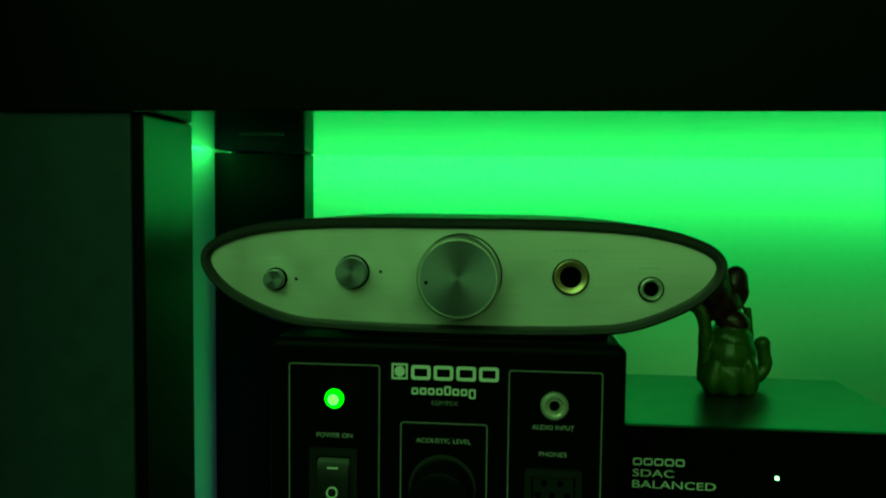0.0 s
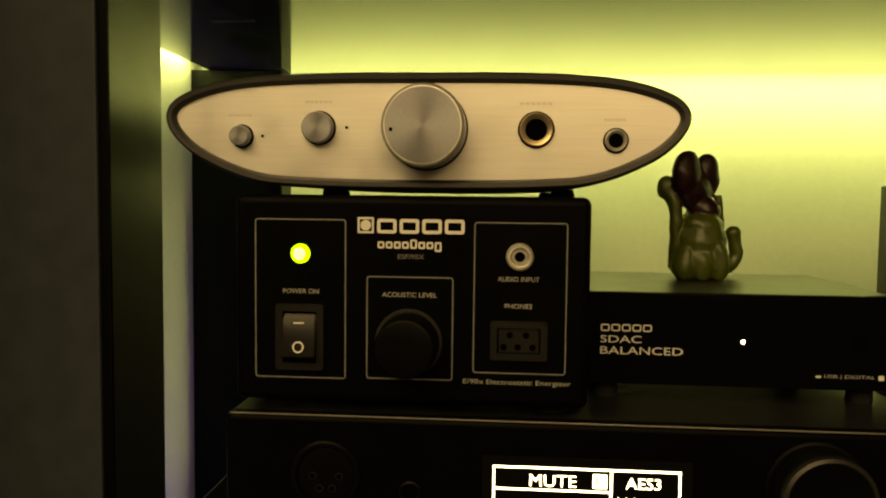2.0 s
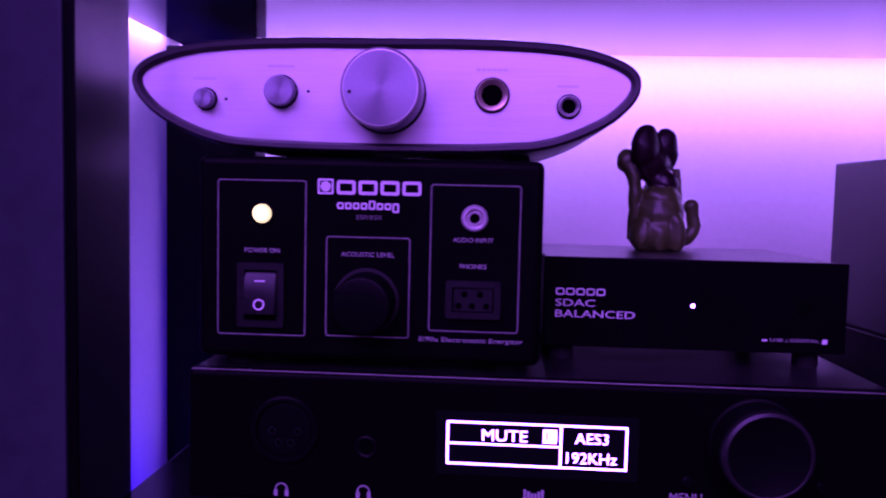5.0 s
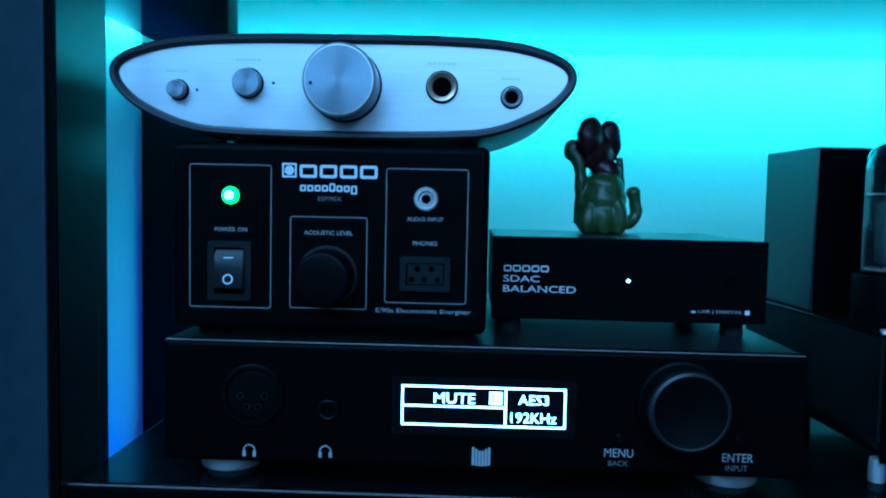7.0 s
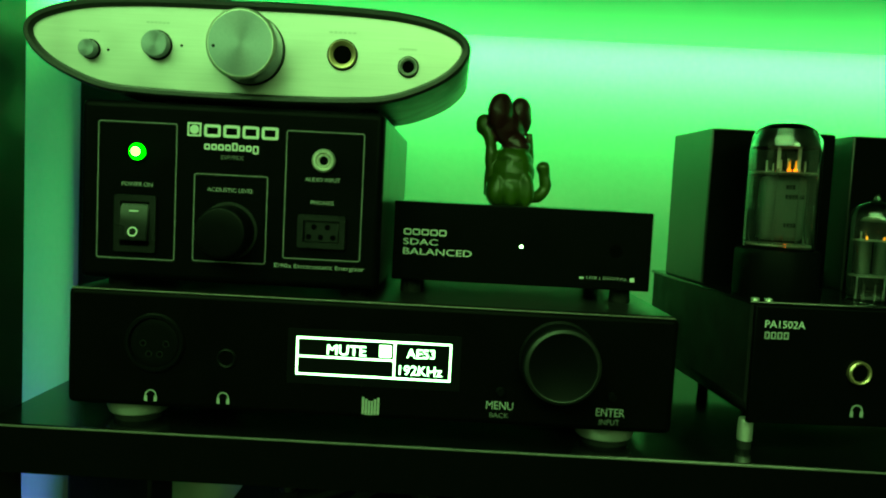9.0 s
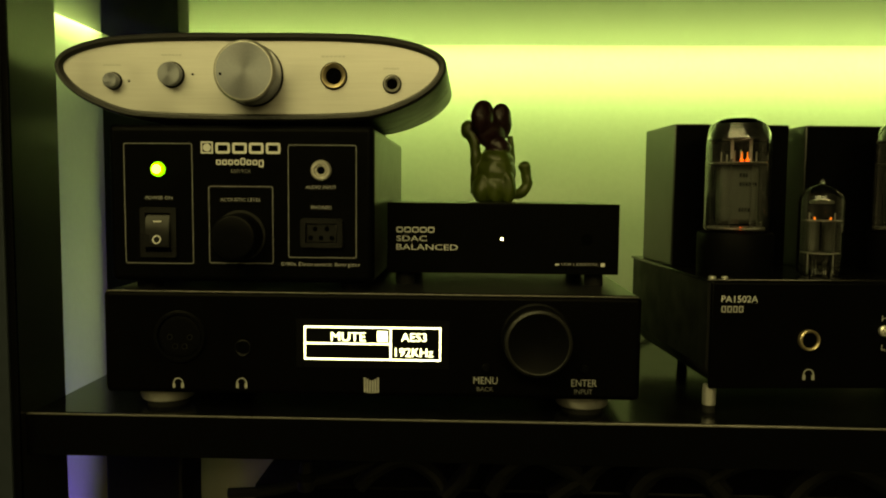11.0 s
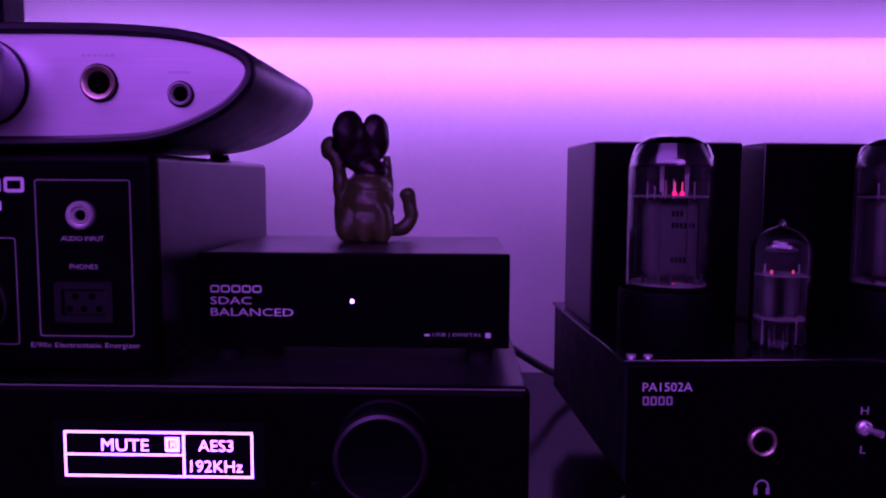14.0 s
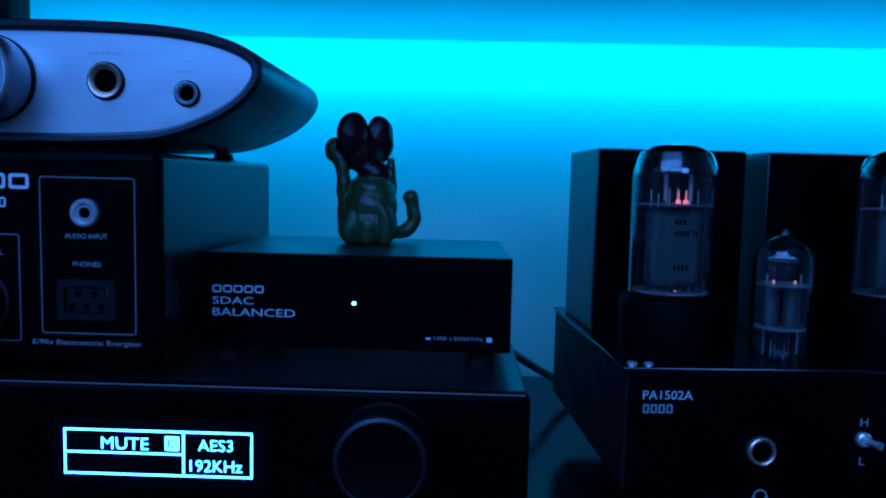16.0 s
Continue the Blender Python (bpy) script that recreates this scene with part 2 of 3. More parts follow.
def frame_line(x0, x1, z0, z1, w, r, y, t=0.05, bm=None):
    """A thin printed or raised border with rounded corners."""
    bm = bmesh.new() if bm is None else bm
    o, i = rounded(x0, x1, z0, z1, r), rounded(x0 + w, x1 - w, z0 + w, z1 - w, max(r - w, 0.02))
    n = len(o)
    f = [[bm.verts.new((x, yy, z)) for x, z in ring] for ring in (o, i) for yy in (y - t, y)]
    of, ob, i_f, ib = f
    for k in range(n):
        j = (k + 1) % n
        bm.faces.new((of[k], of[j], i_f[j], i_f[k]))
        bm.faces.new((of[k], of[j], ob[j], ob[k]))
        bm.faces.new((i_f[k], i_f[j], ib[j], ib[k]))
    return bm


def tube_bm(points, radius, seg=10, bm=None, taper=None):
    """A round cord through points, with smooth bends."""
    bm = bmesh.new() if bm is None else bm
    pts = [Vector(p) for p in points]
    dense = []
    for k in range(len(pts) - 1):
        p0, p1, p2, p3 = pts[max(k - 1, 0)], pts[k], pts[k + 1], pts[min(k + 2, len(pts) - 1)]
        for s in range(6):
            t = s / 6
            dense.append(0.5 * (2 * p1 + (p2 - p0) * t + (2 * p0 - 5 * p1 + 4 * p2 - p3) * t * t + (3 * p1 - p0 - 3 * p2 + p3) * t ** 3))
    dense.append(pts[-1])
    rings = []
    for k, p in enumerate(dense):
        d = (dense[min(k + 1, len(dense) - 1)] - dense[max(k - 1, 0)]).normalized()
        side = d.cross(Vector((0.13, 0.31, 0.94))).normalized()
        up = d.cross(side)
        r = radius if taper is None else radius * (1 + (taper - 1) * k / (len(dense) - 1))
        rings.append([bm.verts.new(p + r * (math.cos(2 * math.pi * j / seg) * side + math.sin(2 * math.pi * j / seg) * up)) for j in range(seg)])
    for a, b in zip(rings, rings[1:]):
        for j in range(seg):
            bm.faces.new((a[j], a[(j + 1) % seg], b[(j + 1) % seg], b[j]))
    bm.faces.new(rings[0])
    bm.faces.new(rings[-1][::-1])
    return bm


def words(text, x0, x1, z0, z1, y, bold=0.0):
    """Built-in lettering fitted into a box on a face that looks towards -y."""
    cu = bpy.data.curves.new("lettering", "FONT")
    cu.body, cu.extrude, cu.resolution_u, cu.offset = text, 0.0, 3, bold
    ob = bpy.data.objects.new("lettering", cu)
    scene.collection.objects.link(ob)
    bpy.context.view_layer.update()
    me = bpy.data.meshes.new_from_object(ob.evaluated_get(bpy.context.evaluated_depsgraph_get()))
    bm = bmesh.new()
    bm.from_mesh(me)
    bpy.data.objects.remove(ob)
    bpy.data.curves.remove(cu)
    bpy.data.meshes.remove(me)
    xs, ys = [v.co.x for v in bm.verts], [v.co.y for v in bm.verts]
    a, b, c, d = min(xs), max(xs), min(ys), max(ys)
    for v in bm.verts:
        v.co = Vector((x0 + (v.co.x - a) / (b - a) * (x1 - x0), y, z0 + (v.co.y - c) / (d - c) * (z1 - z0)))
    return bm


def bars(spans, z0, z1, y, t=0.05, bm=None):
    bm = bmesh.new() if bm is None else bm
    for x0, x1 in spans:
        block(x0, x1, y - t, y, z0, z1, bm=bm)
    return bm


def headphone_mark(cx, cz, s, y):
    """The small printed headphone sign: a band and two cups."""
    bm = bmesh.new()
    ring = [(math.cos(radians(a)), math.sin(radians(a))) for a in range(-10, 191, 15)]
    o = [bm.verts.new((cx + s * 0.46 * c, y, cz + s * 0.48 * q)) for c, q in ring]
    i = [bm.verts.new((cx + s * 0.36 * c, y, cz + s * 0.38 * q)) for c, q in ring]
    for k in range(len(o) - 1):
        bm.faces.new((o[k], o[k + 1], i[k + 1], i[k]))
    for sx in (-1, 1):
        block(cx + sx * s * 0.38 - s * 0.12, cx + sx * s * 0.38 + s * 0.12, y - 0.05, y, cz - s * 0.46, cz - s * 0.02, bm=bm)
    return bm

# ---- the room and the shelf ----
WALL_Y, SIDE_X, TOP_Z, SHELF_Z = 222, -107, 85.3, -100


def structure(name, x0, x1, y0, y1, z0, z1, material, label, category):
    ob = part(name, block(x0, x1, y0, y1, z0, z1), material, smooth=False)
    return tagged(ob, label, category, kind="structure")


structure("wall_north", -107, 2000, WALL_Y, WALL_Y + 100, -1120, 1280, PLASTER, "pale plaster wall washed by the light strip", "wall")
structure("wall_west", SIDE_X - 100, SIDE_X, -60, WALL_Y + 100, -1120, 1280, PLASTER, "pale plaster wall beside the shelf", "wall")
structure("wall_west_far", -1500, -1400, -2500, -60, -1120, 1280, ROOM_PAINT, "plain painted room wall", "wall")
structure("wall_return", -1500, -207, -60, 40, -1120, 1280, ROOM_PAINT, "plain painted wall beside the alcove", "wall")
structure("wall_south", -1500, 2100, -2600, -2500, -1120, 1280, ROOM_PAINT, "plain painted room wall", "wall")
structure("wall_east", 2000, 2100, -2500, WALL_Y + 100, -1120, 1280, ROOM_PAINT, "plain painted room wall", "wall")
structure("floor", -1500, 2100, -2600, WALL_Y + 100, -1220, -1120, CARPET, "dark carpeted room floor", "floor")
structure("ceiling", -1500, 2100, -2600, WALL_Y + 100, 1280, 1380, ROOM_PAINT, "plain painted room ceiling", "ceiling")

unit = thing("shelf_unit", (200, 90, -1120), "black laminate shelf unit with glossy boards", "shelf unit")
part("upper_board", block(-98, 700, -10, 193, TOP_Z, TOP_Z + 60, 0.6), UNDERSIDE, unit, "glossy black upper board")
part("fascia", block(-98, 700, -11.2, -10.05, TOP_Z - 0.3, TOP_Z + 60, 0.3), FASCIA, unit, "matte black fascia")
board = part("shelf_board", block(-54, 700, -2, 221.6, SHELF_Z - 18, SHELF_Z, 0.8), LAMINATE, unit, "glossy black shelf board")
part("edge_band", block(-56, 700, -3.2, -2.05, SHELF_Z - 17.8, SHELF_Z - 0.4, 0.35), FASCIA, board)
# thin pale strip painted as the highlight on the shelf's top front edge
part("edge_highlight", block(-55.5, 700, -3.35, -2.6, SHELF_Z - 0.75, SHELF_Z - 0.1, 0.2), SHINE_AND_SEAM, board)
part("front_post", block(-64, -56, -7.5, 29, -560, TOP_Z - 0.2, 1.2, 3), POST_PAINT, unit, "satin black inner post")
part("edge_strip", block(-58.45, -55.7, -8.1, -6.6, -560, TOP_Z - 0.3, 0.3), FASCIA, unit, "matte black edge strip")
part("front_panel", block(-190, -58.5, -9.5, -7.6, -560, TOP_Z + 200, 0.8, 2), FRONT_PAINT, unit, "dark grey front panel")
part("rear_post", block(-106.5, -57, 174, 193.5, -1120, TOP_Z - 0.2, 1.0), SIDE_PAINT, unit, "satin black rear post")
part("lower_board", block(-54, 700, -2, 183, -430, -414, 0.8), LAMINATE, unit)
part("seam_strip", block(-53, -36, 66, 67.2, TOP_Z - 0.5, TOP_Z + 0.2), SHINE_AND_SEAM, unit)

strip = thing("led_strip", (180, 193.5, 94), "thin light strip behind the upper board", "light strip")
part("side_backing", block(-98.9, -98.1, 30, 172, 90, 98), STRIP_BASE, strip)
part("backing", block(-90, 690, 193.1, 194.1, 90, 98), STRIP_BASE, strip)


# ---- oval amplifier on top of the stack ----
def smooth_loop(points, per=5):
    pts, out = [Vector((x, z)) for x, z in points], []
    n = len(pts)
    for k in range(n):
        p0, p1, p2, p3 = pts[k - 1], pts[k], pts[(k + 1) % n], pts[(k + 2) % n]
        for s in range(per):
            t = s / per
            out.append(0.5 * (2 * p1 + (p2 - p0) * t + (2 * p0 - 5 * p1 + 4 * p2 - p3) * t * t + (3 * p1 - p0 - 3 * p2 + p3) * t ** 3))
    return [(v.x, v.y) for v in out]


def inset(loop, d):
    out, n = [], len(loop)
    for k in range(n):
        a, b = Vector(loop[k - 1]), Vector(loop[(k + 1) % n])
        t = (b - a).normalized()
        p = Vector(loop[k]) + Vector((t.y, -t.x)) * d
        out.append((p.x, p.y))
    return out


def oval_amplifier():
    amp = thing("oval_amplifier", (36.3, 50, 17.7), "oval headphone amplifier with charcoal shell and brushed silver face", "amplifier")
    cx = 36.3
    half = [(0, 54.9), (24, 54.9), (44, 54.3), (58, 53.0), (69, 50.4), (76.8, 46.6), (79.5, 41.6), (77.4, 35.8), (70.8, 29.6), (60, 24.2), (50, 21.2), (40, 20.2), (24, 19.6)]
    pts = [(cx + x, z) for x, z in half] + [(cx, 19.4)] + [(cx - x, z) for x, z in half[:0:-1]]
    loop = smooth_loop(pts)
    face = inset(loop, 3.3)
    # shell with a rounded lip in front
    bm = bmesh.new()
    steps = [(inset(loop, 3.3), 6.0), (inset(loop, 3.1), 3.4), (inset(loop, 2.2), 2.3), (inset(loop, 1.0), 2.2), (inset(loop, 0.25), 3.0), (loop, 4.6), (loop, 89), (inset(loop, 0.5), 91), (inset(loop, 2.0), 92)]
    rings = [[bm.verts.new((x, y, z)) for x, z in ring] for ring, y in steps]
    n = len(loop)
    for a, b in zip(rings, rings[1:]):
        for k in range(n):
            bm.faces.new((a[k], a[(k + 1) % n], b[(k + 1) % n], b[k]))
    bm.faces.new(rings[-1])
    part("shell", bm, SHELL, amp, "charcoal metal shell")
    part("face_plate", prism(inset(loop, 3.25), 4.2, 6.5), BRUSHED, amp, "brushed silver face plate")
    # volume knob with a marker pit
    prof = [(12.1, 4.1), (12.1, -7.6), (11.8, -8.4), (11.2, -8.9), (0.0, -8.9)]
    knob = part("volume_knob", turned([(11.2, 4.1)] + prof, (37.7, 0, 37.9), seg=64), KNOB_METAL, amp, "turned gunmetal volume knob")
    part("chamfer", turned([(12.12, -7.5), (11.82, -8.42), (11.22, -8.93), (10.9, -8.95)], (37.7, 0, 37.9), seg=64, caps=False), STEEL, knob, "bright turned edge")
    part("marker", turned([(0.55, -9.05), (0.55, -8.8), (0.0, -8.8)], (28.6, 0, 36.6), seg=16), VOID, knob)
    part("collar", turned([(12.5, 4.15), (12.5, 2.9), (12.0, 2.9)], (37.7, 0, 37.9), seg=64, caps=False), PLASTIC, knob)
    for x, z, r in ((-19.3, 35.5, 3.1), (4.7, 38.1, 4.75)):
        b = part("push_button", turned([(r, 4.1), (r, 0.9), (r - 0.35, 0.4), (0.0, 0.4)], (x, 0, z), seg=40), KNOB_METAL, amp, "turned metal push button")
        part("surround", turned([(r + 0.5, 4.15), (r + 0.5, 3.7), (r, 3.7)], (x, 0, z), seg=40, caps=False), PLASTIC, b)
    for x, z in ((-13.0, 35.6), (13.2, 38.3)):
        part("indicator_hole", turned([(0.5, 4.1), (0.5, 4.15), (0.0, 4.15)], (x, 0, z), seg=14), VOID, amp)
    for x, z, r, m in ((70.5, 37.8, 5.0, GOLD), (94.0, 34.7, 3.3, STEEL)):
        s = part("headphone_socket", turned([(r, 4.1), (r, 3.0), (r - 0.35, 2.7), (r * 0.82, 2.9), (r * 0.66, 3.6), (r * 0.64, 5.0)], (x, 0, z), seg=40, caps=False), m, amp)
        part("bore", turned([(r * 0.66, 3.9), (0.0, 3.95)], (x, 0, z), seg=32), VOID, s)
        part("surround", turned([(r + 0.45, 4.18), (r + 0.45, 3.6), (r, 3.5)], (x, 0, z), seg=40, caps=False), PLASTIC, s)
    # faint print over sockets and buttons: too small to read
    for x0, x1, z in ((65.5, 75.5, 45.2), (90.5, 97.0, 40.5), (-23.5, -16, 41.5), (0.5, 9, 45.6)):
        part("print", bars([(x0 + k * (x1 - x0) / 6, x0 + (k + 0.75) * (x1 - x0) / 6) for k in range(6)], z, z + 0.7, 4.17, 0.02), FAINT, amp)
    for x, y in ((7.0, 16), (79.5, 16), (-6, 86), (79, 86)):
        part("foot", turned([(3.6, 17.7), (3.9, 18.4), (3.3, 20.2)], (x, y, 0), "z", 20), RUBBER, amp)
    return amp


oval_amplifier()


# ---- energizer box ----
def energizer():
    e = thing("energizer_box", (33.3, 64, -49.3), "black metal energizer box with white printed front", "amplifier")
    part("case", block(-20.3, 87, 2.0, 128, -45.3, 17.7, 2.2, 4), CASE_SATIN, e, "black painted steel case")
    part("front_panel", block(-20.5, 87.2, 0, 6.0, -45.5, 17.8, 2.6, 5), PANEL, e, "black front panel")
    y = -0.03
    for x0, x1, z0, z1 in ((-14.1, 14.0, -38.2, 10.5), (20.3, 46.6, -37.8, -6.5), (52.6, 80.3, -35.2, 10.2)):
        part("border", frame_line(x0, x1, z0, z1, 0.36, 1.0, y), PRINT_LINE, e)
    # maker's emblem and name as plain shapes
    part("emblem", frame_line(17.5, 22.4, 6.4, 11.2, 0.6, 0.3, y, bm=turned([(1.6, -0.08), (1.6, -0.02), (0.0, -0.02)], (19.95, 0, 8.8), seg=24)), PRINT_WHITE, e)
    for x0 in (23.4, 30.2, 37.0, 43.8):
        part("maker_mark", frame_line(x0, x0 + 5.9, 6.4, 10.8, 1.0, 0.9, y), PRINT_WHITE, e)
    for k in range(8):
        x0 = 23.6 + k * 2.46
        part("maker_mark", frame_line(x0, x0 + 2.05, 1.9 - (0.8 if k == 7 else 0), 4.0 + (0.7 if k == 4 else 0), 0.55, 0.5, y), PRINT_WHITE, e)
    part("lettering", words("ESP/95X", 29.7, 37.7, -1.2, 0.2, y), PRINT_DIM, e)
    part("lettering", words("POWER ON", -5.4, 5.6, -12.2, -10.8, y), PRINT, e)
    part("lettering", words("ACOUSTIC LEVEL", 25.1, 41.6, -12.7, -11.3, y), PRINT, e)
    part("lettering", words("AUDIO INPUT", 59.8, 72.1, -7.4, -6.0, y), PRINT, e)
    part("lettering", words("PHONES", 62.0, 70.1, -15.5, -14.1, y), PRINT, e)
    part("lettering", words("E/90x Electrostatic Energizer", 49.8, 81.9, -38.9, -37.0, y), PRINT, e)
    led = part("power_light", turned([(2.95, 1.0), (2.95, -1.0), (2.5, -2.0), (1.5, -2.7), (0.0, -2.9)], (0.2, 0, 0), seg=32), LED_GREEN, e, "glowing green power light")
    part("core", turned([(2.0, -2.2), (1.9, -2.7), (1.2, -2.95), (0.0, -3.05)], (0.2, 0, 0), seg=28), LED_CORE, led, "bright core of the light")
    part("bezel", turned([(3.5, 0.5), (3.5, -0.5), (2.95, -0.6)], (0.2, 0, 0), seg=32, caps=False), PLASTIC, led)
    # rocker switch
    sw = part("power_switch", frame_line(-7.5, 7.3, -35.6, -15.4, 2.2, 0.8, 0, 1.2), ROCKER, e, "black rocker switch")
    part("well", block(-5.4, 5.2, -0.1, 0.6, -33.5, -17.5), VOID, sw)
    bm = bmesh.new()
    prof = [(-1.0, -18.4), (-2.1, -20.0), (-2.4, -25.0), (-3.6, -30.4), (-3.4, -31.4), (1.0, -31.4), (1.0, -18.4)]
    a = [bm.verts.new((-4.9, yy, z)) for yy, z in prof]
    b = [bm.verts.new((5.0, yy, z)) for yy, z in prof]
    for k in range(len(prof)):
        bm.faces.new((a[k], a[(k + 1) % 7], b[(k + 1) % 7], b[k]))
    bm.faces.new(a)
    bm.faces.new(b[::-1])
    bmesh.ops.bevel(bm, geom=list(bm.edges), offset=0.35, segments=2, affect="EDGES")
    rk = part("rocker", bm, ROCKER, sw)
    part("mark", block(-1.6, 1.7, -2.32, -2.22, -21.2, -20.7), PRINT_WHITE, rk)
    ring = turned([(1.75, 0), (1.75, -0.12), (1.3, -0.12), (1.3, 0)], (0, 0, 0), seg=28, caps=False)
    bmesh.ops.transform(ring, matrix=pose(0.05, -3.12, -28.2, -12.5), verts=ring.verts)
    part("mark", ring, PRINT_WHITE, rk)
    # level knob
    kn = part("level_knob", turned([(9.4, 0), (9.4, -1.2), (9.0, -1.6), (8.9, -9.5), (8.4, -10.6), (7.6, -10.9), (0, -10.6)], (33.2, 0, -26.6), seg=48), PLASTIC, e, "black level knob")
    part("skirt", turned([(10.2, 0), (10.2, -0.5), (9.6, -0.8), (9.2, -0.8)], (33.2, 0, -26.4), seg=48, caps=False), RUBBER, kn)
    # input socket and five-pin outlet
    j = part("input_socket", turned([(4.1, 0), (4.1, -1.6), (3.6, -2.2), (2.9, -2.2), (2.3, -1.0), (2.2, 0.5)], (66.2, 0, 0), seg=40, caps=False), CHROME, e, "chrome input socket")
    part("bore", turned([(2.4, -0.6), (0.0, -0.4)], (66.2, 0, 0), seg=28), VOID, j)
    part("contact_ring", turned([(2.3, -0.9), (2.2, -1.5), (1.7, -1.5), (1.5, -0.7)], (66.2, 0, 0), seg=28, caps=False), CHROME, j)
    p = part("phones_outlet", frame_line(57.8, 74.7, -30.9, -19.2, 2.0, 0.9, 0, 1.4), ROCKER, e, "black five-pin outlet")
    part("insert", block(60.2, 72.3, -0.5, 0.5, -28.7, -21.3, 0.3), ROCKER, p)
    for x, z in ((63.6, -23.4), (68.4, -23.4), (61.8, -27.0), (66.0, -27.0), (70.4, -27.0)):
        part("pin_hole", turned([(1.0, -0.6), (0.0, -0.55)], (x, 0, z), seg=14), VOID, p)
    for x, yy in ((-10, 14), (77, 14), (-10, 114), (77, 114)):
        part("foot", turned([(5, -49.3), (5.4, -48.5), (5.0, -45.4)], (x, yy, 0), "z", 20), RUBBER, e)
    return e


energizer()


# ---- small black converter ----
def converter():
    c = thing("converter_box", (140, 67, -49.3), "small matte black digital converter with a white status light", "converter")
    part("case", block(90, 190, 29, 107, -43.3, -13.2, 0.7), CASE_SATIN, c)
    part("front_panel", block(89.7, 190.3, 26.6, 30, -43.5, -12.9, 0.5), PANEL, c)
    y = 26.57
    for k in range(5):
        part("maker_mark", frame_line(93.8 + k * 3.42, 96.7 + k * 3.42, -25.9, -23.5, 0.45, 0.7, y), PRINT_WHITE, c)
    part("lettering", words("SDAC", 93.8, 107.1, -29.7, -27.3, y), PRINT_WHITE, c)
    part("lettering", words("BALANCED", 93.8, 120.6, -33.5, -31.0, y), PRINT_WHITE, c)
    part("lettering", words("USB | DIGITAL", 165.6, 181.6, -39.9, -38.5, y), PRINT, c)
    part("switch_mark", block(163.0, 164.6, y - 0.05, y, -39.6, -38.9), PRINT_WHITE, c)
    part("switch_mark", block(182.6, 184.3, y - 0.05, y, -40.0, -38.4), PRINT_WHITE, c)
    part("status_light", turned([(0.62, 0.4), (0.62, -0.3), (0.4, -0.45), (0.0, -0.5)], (139.7, 26.6, -28.4), seg=20), LED_WHITE, c, "bright white status light")
    part("socket", turned([(2.6, 0.2), (2.6, -0.06), (0.0, -0.06)], (176.5, 26.6, -28.3), seg=28), VOID, c)
    for x, yy in ((97, 36), (181, 36), (97, 100), (181, 100)):
        part("foot", turned([(4, -49.3), (4.3, -48.6), (4.0, -43.4)], (x, yy, 0), "z", 18), RUBBER, c)


converter()


